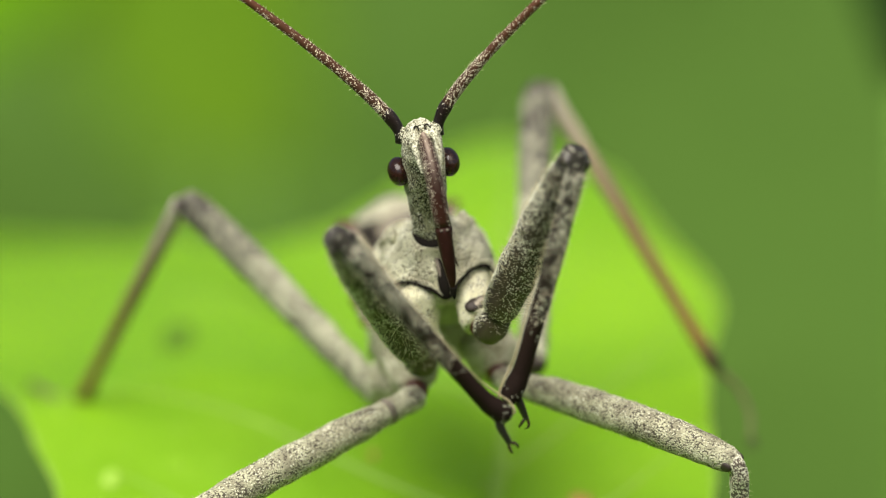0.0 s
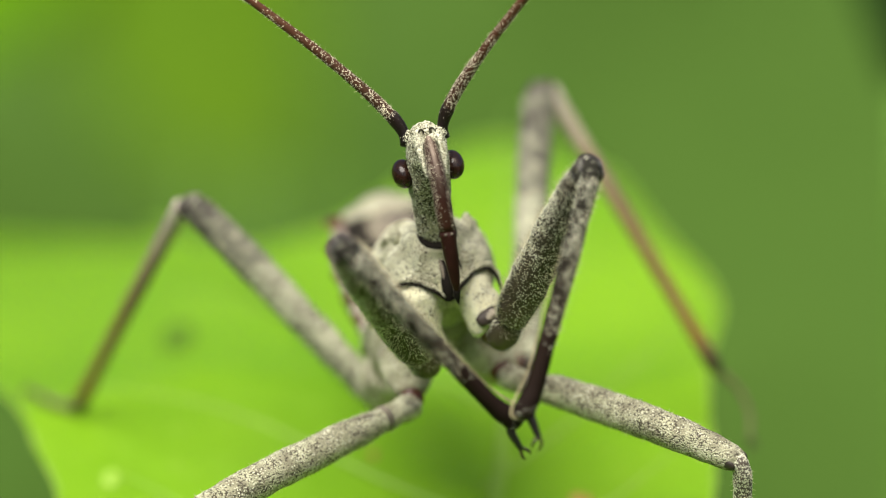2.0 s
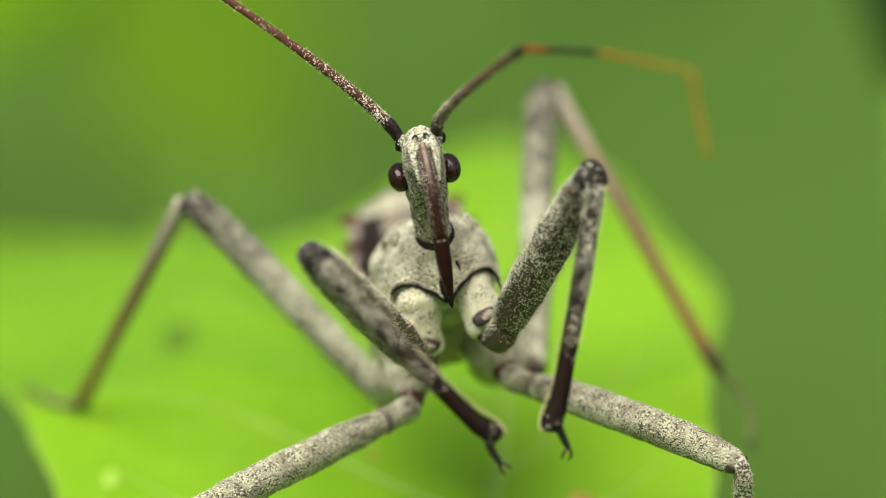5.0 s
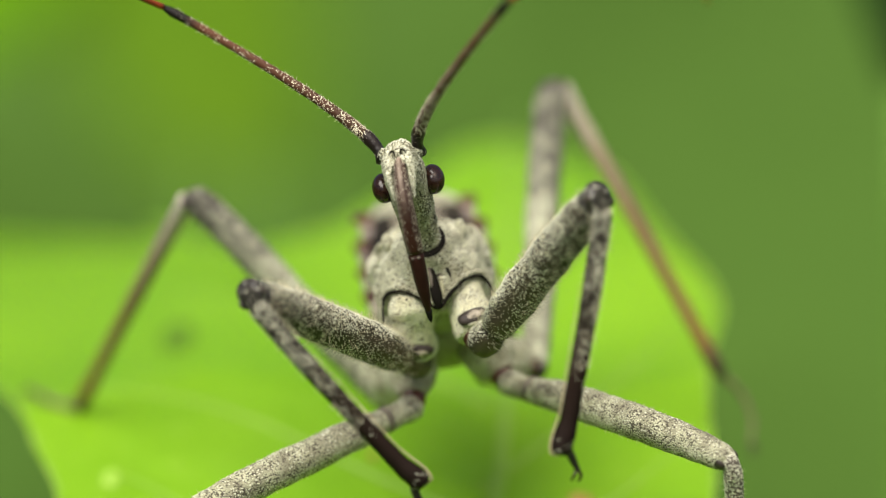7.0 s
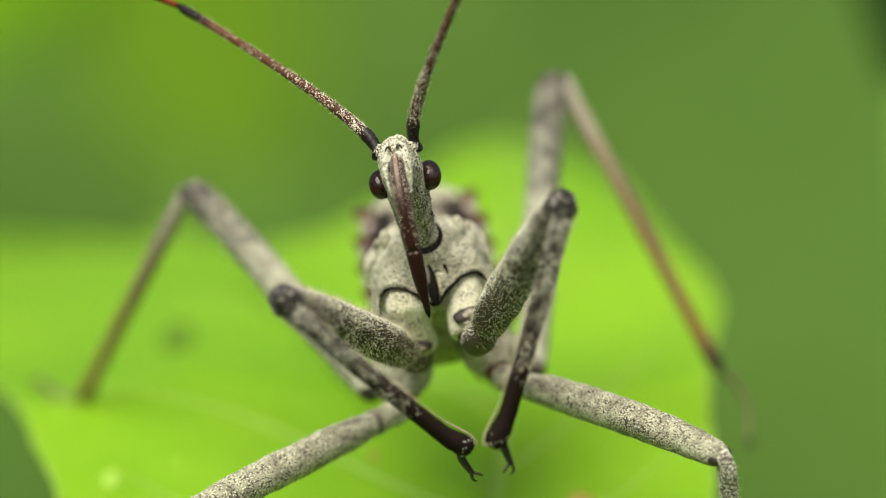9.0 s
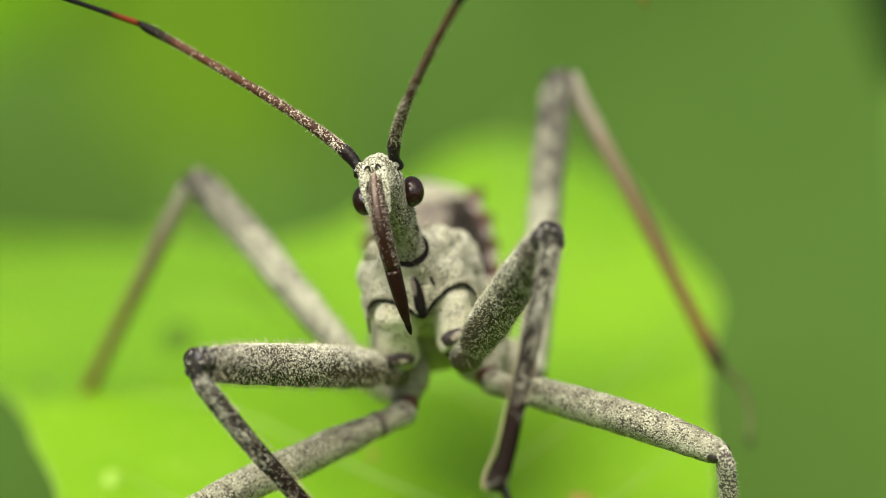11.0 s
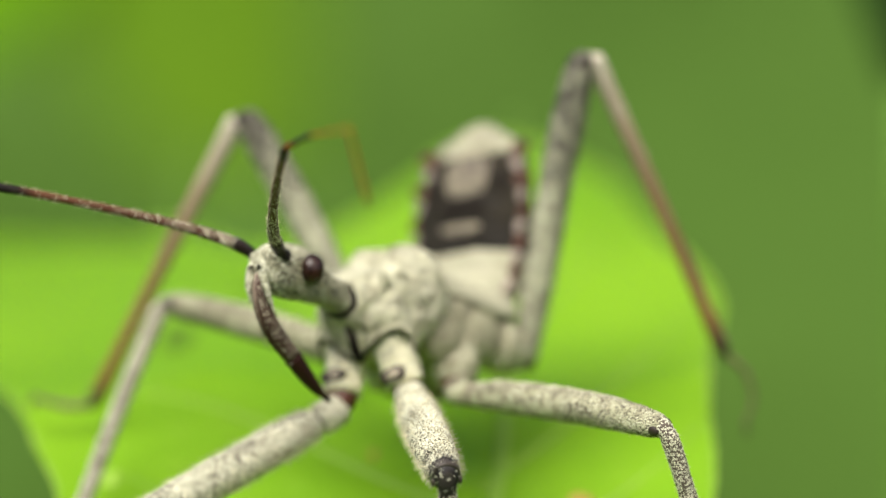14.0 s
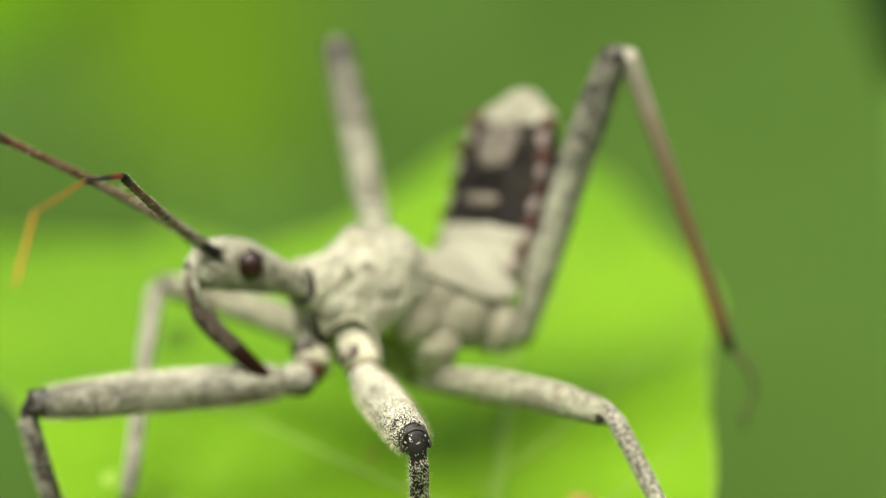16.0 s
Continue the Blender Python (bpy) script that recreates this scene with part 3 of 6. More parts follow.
far_leaf("yellow-green leaf blurred behind the bright one", -26.0, 300, 34, 70, 13.0, (-38, -8, 8), M_FAR_LEAF)
far_leaf("pale green leaf blurred in the distance", -47.0, 300, 38, 60, 15, (-40, 10, -6), M_FAR_PALE)
far_leaf("slender yellow-green leaf blurred in the distance", -13.5, 290, 28, 56, 2.4, (-34, 3, 5), M_FAR_LEAF)
# nothing shades this last leaf; its dark material carries the shade
far_leaf("blurred leaf behind with shade put into its dark green", 24.0, 62, 24.5, 34, 5.5, (4, 6, 3), M_SHADE_LEAF)

# ---- the insect's way: seconds, then millimetres round the sharp spot, or degrees ----
BODY_PLACE = [
    (0, 0.15, 3.34, -2), (0.5, 0.18, 3.35, -1.95), (1.5, 0.2, 3.35, -2.06), (2.5, 0.24, 3.36, -2.07),
    (3, 0.3, 3.34, -2.07), (3.5, 0.28, 3.34, -2.07), (4.2, 0.27, 3.32, -2.05), (6.3, -0, 3.29, -2.26),
    (7, -0.1, 3.28, -2.32), (7.5, -0.13, 3.28, -2.35), (8, -0.14, 3.26, -2.35), (8.5, -0.17, 3.27, -2.28),
    (9, -0.19, 3.34, -2.2), (11.3, -0.72, 4.1, -2.72), (11.5, -0.82, 4.32, -2.82), (12, -1.05, 4.86, -3.09),
    (12.5, -1.43, 5.51, -3.38), (13, -2.01, 6.24, -3.75), (13.5, -2.12, 7.1, -3.9), (14, -2.61, 7.89, -4.06),
    (14.5, -2.85, 8.54, -4.07), (15, -2.87, 9.15, -3.98), (15.5, -3.13, 9.69, -3.81), (16, -3.85, 10.18, -3.48),
]
BODY_TURN = [
    (0, -1.2, -29.2, -14), (0.5, 1.5, -28.2, -12.4), (1.5, 2.7, -28.5, -12.3), (2.5, 2, -28.7, -12.7),
    (3, 0.9, -29.2, -13.3), (3.5, 1.3, -28.6, -13.2), (4.2, 0.8, -28.3, -13.1), (6.3, -4.4, -27, -13.1),
    (7, -4.7, -26.5, -12.5), (7.5, -4.4, -26, -12.4), (8, -4.5, -25.8, -12.5), (8.5, -4.5, -26, -12.6),
    (9, -5.3, -26.2, -12.4), (11.3, -9.6, -23.1, -11.8), (11.5, -11, -21.7, -11.4), (12, -14.5, -18.2, -10.4),
    (12.5, -19.4, -15.5, -9.6), (13, -24.9, -11, -9.4), (13.5, -27.9, -9, -8.3), (14, -31.6, -5.5, -7),
    (14.5, -33.4, -4.1, -5.1), (15, -34.7, -3.2, -2.4), (15.5, -38.1, -2.4, 0.1), (16, -47.2, -1.5, 2.8),
]
HEAD_TURN = [
    (0, -3.9, -43.4, -15.4), (0.5, -3, -42.9, -14.6), (1.5, -2.9, -42.4, -14.7), (2.5, -3.4, -42.2, -14.7),
    (3, -3.4, -41.9, -14.9), (3.5, -2.5, -41.7, -14.3), (4.2, -2.3, -41.5, -14.2), (6.3, -12.8, -35.3, -13.5),
    (7, -13, -34.7, -12.7), (7.5, -13, -34.6, -12.7), (8, -13.2, -34.6, -13.3), (8.5, -13.4, -34.9, -13.2),
    (9, -13.5, -35.1, -13.6), (11.3, -18.1, -30.5, -12.2), (11.5, -19.2, -28.8, -11.4), (12, -22.1, -24.7, -9.3),
    (12.5, -26, -20.4, -6.5), (13, -31.8, -13.7, -4.5), (13.5, -33, -11.3, -5.5), (14, -39.7, -8.6, -5.8),
    (14.5, -41.4, -7.4, -4.8), (15, -43.1, -6.4, -2), (15.5, -46.5, -5.5, 0), (16, -62.3, -3.4, 2.5),
]
FORE_A_HIP = [
    (0, -0.7, 4.25, -3.86), (0.5, -0.62, 4.21, -3.82), (1.5, -0.62, 4.08, -3.89), (2.5, -0.52, 4.2, -3.9),
    (3, -0.56, 4.15, -3.96), (3.5, -0.5, 4.19, -3.89), (4.2, -0.57, 4.06, -3.93), (6.3, -0.76, 4.74, -3.83),
    (7, -0.82, 4.75, -3.89), (7.5, -0.74, 4.61, -3.98), (8, -0.89, 4.74, -3.92), (8.5, -0.76, 4.61, -3.88),
    (9, -0.82, 4.89, -3.73), (11.3, -1.54, 5.6, -4.34), (11.5, -1.53, 5.33, -4.6), (12, -2.03, 4.72, -4.85),
    (12.5, -2.59, 4.98, -4.96), (13, -3.53, 5.69, -5.25), (13.5, -3.28, 6.63, -5.55), (13.8, -3.66, 7.2, -5.65),
    (14, -3.64, 7.37, -5.67), (14.5, -3.8, 7.97, -5.6), (15, -3.97, 8.67, -5.51), (15.5, -4.41, 9.1, -5.13),
    (16, -4.83, 9.52, -4.67),
]
FORE_A_KNEE = [
    (0, -3.43, -4.43, 0.3), (0.5, -3.43, -4.45, 0.32), (1.5, -3.28, -4.68, 0.15), (2.5, -3.36, -4.61, -0.09),
    (3, -3.48, -4.49, 0.17), (3.5, -3.42, -4.38, 0.38), (4.2, -3.5, -4.57, 0.18), (6.3, -6.13, -3.3, -1.14),
    (7, -6.43, -3.21, -1.48), (7.5, -6.44, -3.36, -1.82), (8, -5.92, -3.65, -1.77), (8.5, -5.66, -3.84, -1.67),
    (9, -5.29, -3.83, -1.69), (11.3, -8.93, -1.15, -4.34), (11.5, -9.64, -0.55, -4.75), (12, -10.92, 0.24, -5.81),
    (12.5, -11.84, 1.44, -6.27), (13, -12.68, 3.28, -9.26), (13.5, -12.03, 3.61, -10.12), (13.8, -12.06, 3.35, -10.23),
    (14, -12.05, 3.43, -10.32), (14.5, -11.99, 3.67, -10.35), (15, -12.44, 4.91, -9.8), (15.5, -13.38, 5.81, -8.29),
    (16, -14.35, 6.7, -5.49),
]
FORE_A_FOOT = [
    (0, 1.92, -1.53, -5.68), (0.5, 2.05, -1.93, -5.73), (1.5, 2.28, -2.17, -5.83), (2.5, 2.26, -1.86, -5.89),
    (3, 2.26, -2.69, -5.9), (3.5, 2.29, -3.38, -5.9), (4.2, 2.38, -3.71, -5.99), (6.3, -0.35, -2.02, -7.45),
    (7, -0.83, -1.92, -7.93), (7.5, -0.49, -2.27, -8.02), (8, 0.27, -2.32, -7.69), (8.5, 0.51, -1.15, -7.08),
    (9, 0.7, -0.4, -6.87), (11.3, -4.28, 0.12, -10.93), (11.5, -5.13, 0.63, -11.45), (12, -6.98, 3.02, -12.67),
    (12.5, -9.17, 5.55, -13.19), (13, -10.02, 12, -9.8), (13.5, -10.08, 12, -9.8), (13.8, -10.07, 12, -9.8),
    (14, -10.07, 12, -9.8), (14.5, -10.08, 12, -9.8), (15, -10.14, 12, -9.8), (15.5, -10.55, 12.68, -12.46),
    (16, -12, 7.6, -13.67),
]
FORE_B_HIP = [
    (0, 1.52, 2.78, -2.83), (0.5, 1.7, 3.3, -2.96), (1.5, 1.87, 3.66, -2.94), (2.5, 1.9, 3.46, -3.05),
    (3, 1.88, 3.13, -2.97), (3.5, 1.9, 3.35, -2.99), (4.2, 1.88, 3.47, -2.96), (6.3, 1.49, 2.98, -3.32),
    (7, 1.33, 2.72, -3.33), (7.5, 1.31, 3.09, -3.52), (8, 1.26, 2.99, -3.47), (8.5, 1.2, 3.13, -3.45),
    (9, 1.13, 2.84, -3.26), (11.3, 0.61, 4.3, -3.91), (11.5, 0.5, 4.52, -4.01), (12, 0.26, 5.3, -4.3),
    (12.5, -0.21, 5.38, -4.6), (13, -0.78, 6.25, -4.91), (13.5, -0.97, 6.61, -5.08), (13.8, -1.08, 6.98, -5.15),
    (14, -1.18, 7.17, -5.16), (14.5, -1.57, 7.5, -5.18), (15, -1.68, 7.97, -5.09), (15.5, -1.9, 8.6, -4.97),
    (16, -2.79, 8.64, -4.51),
]
FORE_B_KNEE = [
    (0, 4.4, -2.99, 3.03), (0.5, 4.45, -2.51, 2.91), (1.5, 4.92, -2.23, 2.69), (2.5, 4.89, -2.23, 2.83),
    (3, 4.93, -2.44, 3), (3.5, 4.87, -2.2, 3.02), (4.2, 4.89, -2.32, 2.8), (6.3, 5.23, -2.82, 2),
    (7, 5.18, -3.21, 1.74), (7.5, 5, -3, 1.49), (8, 4.47, -3.37, 1.52), (8.5, 4.09, -3.42, 1.51),
    (9, 3.95, -3.9, 1.48), (11.3, 3.41, -2.9, 0.12), (11.5, 3.18, -2.83, -0.19), (12, 2.8, -2.45, -1.29),
    (12.5, 2, -2.83, -2.69), (13, 1.12, -2.2, -5.74), (13.5, 1.15, -1.52, -7.37), (13.8, 0.31, -1.25, -7.67),
    (14, 0.11, -1.07, -7.68), (14.5, 0.06, -0.72, -7.56), (15, 0.21, -0.23, -7.33), (15.5, -0.02, 0.36, -7.1),
    (16, -0.94, 0.38, -6.55),
]
FORE_B_FOOT = [
    (0, 2.43, -0.92, -5.04), (0.5, 2.61, -1.3, -5.36), (1.5, 2.76, -2.67, -5.69), (2.5, 2.85, -2.9, -5.61),
    (3, 3.22, -2.26, -5.4), (3.5, 3.29, -2.56, -5.45), (4.2, 3.47, -2.66, -5.69), (6.3, 4.07, -2.42, -6.48),
    (7, 4.07, -2.76, -6.74), (7.5, 3.78, -3.11, -7.03), (8, 2.94, -2.53, -6.86), (8.5, 2.29, -2.11, -6.76),
    (9, 1.91, -1.7, -6.53), (11.3, 1.87, -5.18, -7.98), (11.5, 1.69, -5.83, -8.07), (12, 1.19, -6.64, -8.54),
    (12.5, 0.52, 0.09, -10.58), (13, 0.12, 3.04, -12.44), (13.5, 0.12, 4.53, -13.34), (13.8, 0.06, 5.05, -13.46),
    (14, 0.02, 5.29, -13.41), (14.5, 0.02, 5.51, -13.42), (15, -0.08, 5.76, -13.44), (15.5, -0.12, 6.08, -13.47),
    (16, -0.77, 5.71, -13.24),
]
MID_B_HIP = [
    (0, 2.01, 5.84, -4.56), (0.5, 2.08, 6.05, -4.45), (1.5, 2.12, 6, -4.34), (2.5, 2.16, 6.04, -4.56),
    (3, 2.11, 5.94, -4.65), (3.5, 2.18, 6.07, -4.55), (4.2, 2.24, 5.97, -4.42), (6.3, 2.3, 5.65, -4.83),
    (7, 2.36, 5.71, -4.93), (7.5, 2.31, 5.7, -4.95), (8, 2.2, 5.46, -4.83), (8.5, 2.21, 5.68, -4.89),
    (9, 2.1, 5.53, -4.74), (11.3, 1.62, 6.13, -4.71), (11.5, 1.61, 6.47, -4.88), (12, 1.34, 6.97, -4.96),
    (12.5, 1.04, 7.42, -4.97), (13, 0.52, 7.79, -4.9), (13.5, 0.5, 8.34, -4.9), (13.8, 0.42, 8.82, -5.13),
    (14, 0.33, 9.03, -5.13), (14.5, 0.02, 9.6, -5.15), (15, -0.16, 10.13, -5.04), (15.5, -0.39, 10.54, -4.92),
    (16, -0.64, 12.36, -4.57),
]
MID_B_KNEE = [
    (0, 9.86, 0.05, -7.2), (0.5, 9.79, 0.05, -7), (1.5, 9.97, 0.33, -7.24), (2.5, 9.91, 0.05, -7.04),
    (3, 10.02, 0.19, -7.24), (3.5, 9.93, 0.1, -7.06), (4.2, 10.02, 0.2, -7.27), (6.3, 9.83, -0.65, -7.18),
    (7, 9.79, -0.76, -7.15), (7.5, 9.77, -0.76, -7.04), (8, 9.77, -0.82, -7.11), (8.5, 9.65, -0.8, -6.98),
    (9, 9.54, -0.89, -7.02), (11.3, 9.39, 0.04, -6.85), (11.5, 9.29, 0.18, -6.69), (12, 9.14, 0.79, -6.69),
    (12.5, 8.77, 1.1, -6.51), (13, 8.02, 1.17, -6.24), (13.5, 7.92, 1.63, -6.33), (13.8, 7.62, 1.82, -6.1),
    (14, 7.46, 1.96, -6.06), (14.5, 7.2, 2.55, -5.96), (15, 7.11, 3.2, -6.09), (15.5, 6.85, 3.6, -6.02),
    (16, 5.79, 4.65, -5.75),
]
MID_B_FOOT = [
    (0, 10.18, 5.24, -14.22), (0.5, 10.16, 5, -14.2), (1.5, 10.19, 5.52, -14.26), (2.5, 10.17, 5.07, -14.2),
    (3, 10.19, 5.4, -14.25), (3.5, 10.17, 5.13, -14.21), (4.2, 10.19, 5.46, -14.25), (6.3, 10.14, 4.61, -14.15),
    (7, 10.13, 4.48, -14.14), (7.5, 10.13, 4.35, -14.13), (8, 10.13, 4.38, -14.13), (8.5, 10.12, 4.24, -14.12),
    (9, 10.12, 4.19, -14.11), (11.3, 10.15, 4.74, -14.18), (11.5, 10.15, 4.65, -14.16), (12, 10.17, 5.09, -14.22),
    (12.5, 10.17, 4.96, -14.21), (13, 10.13, 4.31, -14.12), (13.5, 10.16, 4.67, -14.2), (13.8, 10.12, 4.22, -14.12),
    (14, 10.12, 4.06, -14.12), (14.5, 10.11, 3.93, -14.09), (15, 10.16, 4.3, -14.19), (15.5, 10.12, 3.96, -14.12),
    (16, 9.86, 3.91, -13.61),
]
MID_A_HIP = [
    (0, -0.88, 4.66, -5.21), (0.5, -1.07, 5.03, -5.4), (1.5, -1.07, 5.04, -5.44), (2.5, -0.97, 4.98, -5.47),
    (3, -0.83, 4.73, -5.31), (3.5, -1, 5.07, -5.49), (4.2, -1.09, 5.21, -5.51), (6.3, -1.01, 5.15, -5.41),
    (7, -0.99, 5.14, -5.42), (7.5, -1.17, 5.26, -5.54), (8, -0.99, 5.06, -5.36), (8.5, -1.23, 5.36, -5.53),
    (9, -1.41, 5.5, -5.53), (11.3, -1.24, 6.25, -5.55), (11.5, -1.42, 6.65, -5.72), (12, -1.53, 7.21, -5.76),
    (12.5, -2.23, 8.11, -5.86), (13, -2.31, 9.18, -6.11), (13.5, -1.07, 10.48, -6.22), (13.8, -0.24, 11.06, -5.63),
    (14, 0.06, 11.42, -5.12), (14.5, -0.62, 12.12, -5.8), (15, -0.43, 12.6, -5.54), (15.5, -0.27, 13.01, -5.1),
    (16, -0.64, 13.34, -4.79),
]
MID_A_KNEE = [
    (0, -9.45, 0.46, -9.65), (0.5, -9.32, -0.07, -9.47), (1.5, -9.3, -0.13, -9.46), (2.5, -9.35, 0.06, -9.5),
    (3, -9.45, 0.48, -9.64), (3.5, -9.36, 0.12, -9.5), (4.2, -9.36, 0.07, -9.48), (6.3, -9.56, 0.7, -9.66),
    (7, -9.44, 0.38, -9.48), (7.5, -9.48, 0.18, -9.49), (8, -9.43, 0.29, -9.44), (8.5, -9.53, 0.26, -9.5),
    (9, -9.65, 0.42, -9.65), (11.3, -9.79, 1.61, -9.61), (11.5, -9.74, 1.4, -9.44), (12, -9.82, 1.83, -9.43),
    (12.5, -9.82, 1.6, -9.14), (13, -9.76, 2.29, -8.89), (13.5, -9.69, 5.22, -9.08), (13.8, -10.44, 9.13, -4),
    (14, -9.53, 12.65, -2.1), (14.5, -9.89, 13.64, -1.88), (15, -9.81, 13.72, -1.77), (15.5, -9.73, 14.24, -1.56),
    (16, -9.96, 15.67, -1.41),
]
MID_A_FOOT = [
    (0, -9.1, 9, -12), (0.5, -9.1, 9, -12), (1.5, -9.1, 9, -12), (2.5, -9.1, 9, -12),
    (3, -9.1, 9, -12), (3.5, -9.1, 9, -12), (4.2, -9.1, 9, -12), (6.3, -9.1, 9, -12),
    (7, -9.1, 9, -12), (7.5, -9.1, 9, -12), (8, -9.1, 9, -12), (8.5, -9.1, 9, -12),
    (9, -9.1, 9, -12), (11.3, -9.1, 9, -12), (11.5, -9.1, 9, -12), (12, -9.1, 9, -12),
    (12.5, -9.1, 9, -12), (13, -9.1, 9, -12), (13.5, -10.6, 10.6, -10.4), (13.8, -12.2, 11, -9.6),
    (14, -13.3, 10.4, -10), (14.5, -11.92, 10.4, -10), (15, -11.53, 10.4, -10), (15.5, -11.55, 10.4, -10),
    (16, -11.52, 10.4, -10),
]
HIND_B_HIP = [
    (0, 3.15, 9.12, -4.02), (0.5, 2.86, 9.25, -4.05), (1.5, 2.7, 9.28, -4.05), (2.5, 2.94, 9.26, -4.06),
    (3, 3.12, 9.17, -4.02), (3.5, 3, 9.24, -4.08), (4.2, 3, 9.28, -4.11), (6.3, 3.38, 9.98, -4.24),
    (7, 3.52, 9.72, -4.27), (7.5, 3.47, 9.72, -4.24), (8, 3.28, 9.93, -4.24), (8.5, 3.44, 9.74, -4.27),
    (9, 3.49, 9.71, -4.32), (11.3, 3.41, 9.86, -4.52), (11.5, 3.42, 9.88, -4.47), (12, 3.29, 9.95, -4.37),
    (12.5, 3.3, 11.33, -4.38), (13, 2.9, 12.35, -4.14), (13.5, 3.02, 12.92, -4.09), (13.8, 3.05, 13.12, -4.07),
    (14, 2.93, 13.31, -3.99), (14.5, 2.85, 13.72, -3.94), (15, 2.85, 14.19, -3.7), (15.5, 2.81, 14.36, -3.48),
    (16, 2.74, 13.94, -3.06),
]
HIND_B_KNEE = [
    (0, 3.83, 14.51, 5.67), (0.5, 3.86, 14.48, 5.69), (1.5, 3.86, 14.49, 5.69), (2.5, 3.91, 14.47, 5.69),
    (3, 3.91, 14.52, 5.68), (3.5, 3.91, 14.43, 5.7), (4.2, 3.9, 14.44, 5.68), (6.3, 4.32, 14.77, 5.73),
    (7, 4.34, 14.48, 5.73), (7.5, 4.32, 14.4, 5.8), (8, 4.34, 14.54, 5.8), (8.5, 4.32, 14.13, 5.89),
    (9, 4.32, 13.85, 5.94), (11.3, 4.61, 12.97, 6.06), (11.5, 4.76, 12.82, 6.15), (12, 5.11, 12.54, 6.26),
    (12.5, 5.32, 12.38, 6.48), (13, 5.33, 12.56, 6.66), (13.5, 5.41, 12.13, 6.72), (13.8, 5.43, 11.84, 6.7),
    (14, 5.44, 11.82, 6.71), (14.5, 5.56, 12.07, 6.73), (15, 6.09, 11.53, 6.6), (15.5, 6.36, 11.39, 6.63),
    (16, 6.58, 10.77, 6.88),
]
HIND_B_FOOT = [
    (0, 10.09, 14.38, -4.48), (0.5, 10.08, 14.47, -4.46), (1.5, 10.08, 14.46, -4.47), (2.5, 10.09, 14.43, -4.48),
    (3, 10.1, 14.39, -4.51), (3.5, 10.1, 14.41, -4.48), (4.2, 10.1, 14.42, -4.48), (6.3, 10.19, 14.51, -4.59),
    (7, 10.21, 14.41, -4.62), (7.5, 10.18, 14.37, -4.56), (8, 10.19, 14.36, -4.57), (8.5, 10.15, 14.35, -4.49),
    (9, 10.13, 14.35, -4.44), (11.3, 10.21, 14.36, -4.35), (11.5, 10.22, 14.37, -4.31), (12, 10.27, 14.52, -4.27),
    (12.5, 10.27, 14.27, -4.17), (13, 10.27, 13.98, -4.08), (13.5, 10.3, 13.98, -3.99), (13.8, 10.32, 14.13, -3.91),
    (14, 10.34, 14.21, -3.86), (14.5, 10.43, 14.55, -3.84), (15, 10.5, 15.06, -3.86), (15.5, 10.6, 14.7, -3.98),
    (16, 10.53, 14.67, -3.64),
]
HIND_A_HIP = [
    (0, -2.17, 10.07, -5.3), (0.5, -2.16, 9.93, -5.47), (1.5, -2.09, 9.85, -5.51), (2.5, -2.15, 9.96, -5.48),
    (3, -2.11, 10.05, -5.36), (3.5, -2.12, 9.98, -5.45), (4.2, -2.06, 10.01, -5.43), (6.3, -1.88, 10.32, -5.2),
    (7, -2, 10.22, -5.35), (7.5, -2.27, 9.98, -5.39), (8, -2.45, 8.52, -5.37), (8.5, -2.49, 8.31, -4.98),
    (9, -2.49, 8.36, -4.9), (11.3, -2.97, 9.85, -4.26), (11.5, -2.99, 10.28, -4.35), (12, -2.99, 10.99, -4.4),
    (12.5, -2.77, 12.03, -4.68), (13, -2.71, 12.86, -4.41), (13.5, -2.45, 13.61, -4.1), (13.8, -2.4, 14.03, -4.04),
    (14, -2.39, 14.28, -4.03), (14.5, -2.28, 14.82, -3.86), (15, -2.03, 15.28, -3.44), (15.5, -1.76, 15.57, -2.52),
    (16, -1.73, 15.66, -2.04),
]
HIND_A_KNEE = [
    (0, -9.42, 11.34, 1.51), (0.5, -9.35, 10.19, 1.54), (1.5, -9.32, 9.7, 1.46), (2.5, -9.34, 10.07, 1.53),
    (3, -9.39, 10.33, 1.51), (3.5, -9.34, 10.08, 1.54), (4.2, -9.33, 9.84, 1.51), (6.3, -9.17, 10.29, 1.69),
    (7, -9.16, 10.38, 1.68), (7.5, -9.21, 10.64, 1.83), (8, -9.13, 10.98, 1.69), (8.5, -9.2, 11.18, 1.91),
    (9, -9.21, 11.42, 1.9), (11.3, -9.11, 13.99, 2.36), (11.5, -9.03, 14.03, 2.61), (12, -8.82, 14.33, 2.89),
    (12.5, -8.48, 13.06, 3.35), (13, -8.2, 12.67, 3.75), (13.5, -7.91, 13.02, 4.07), (13.8, -7.61, 13.65, 4.29),
    (14, -7.44, 14.08, 4.41), (14.5, -7.36, 15.06, 4.56), (15, -6.15, 15.77, 5.46), (15.5, -5.24, 15.34, 6.4),
    (16, -3.89, 17.95, 7.25),
]
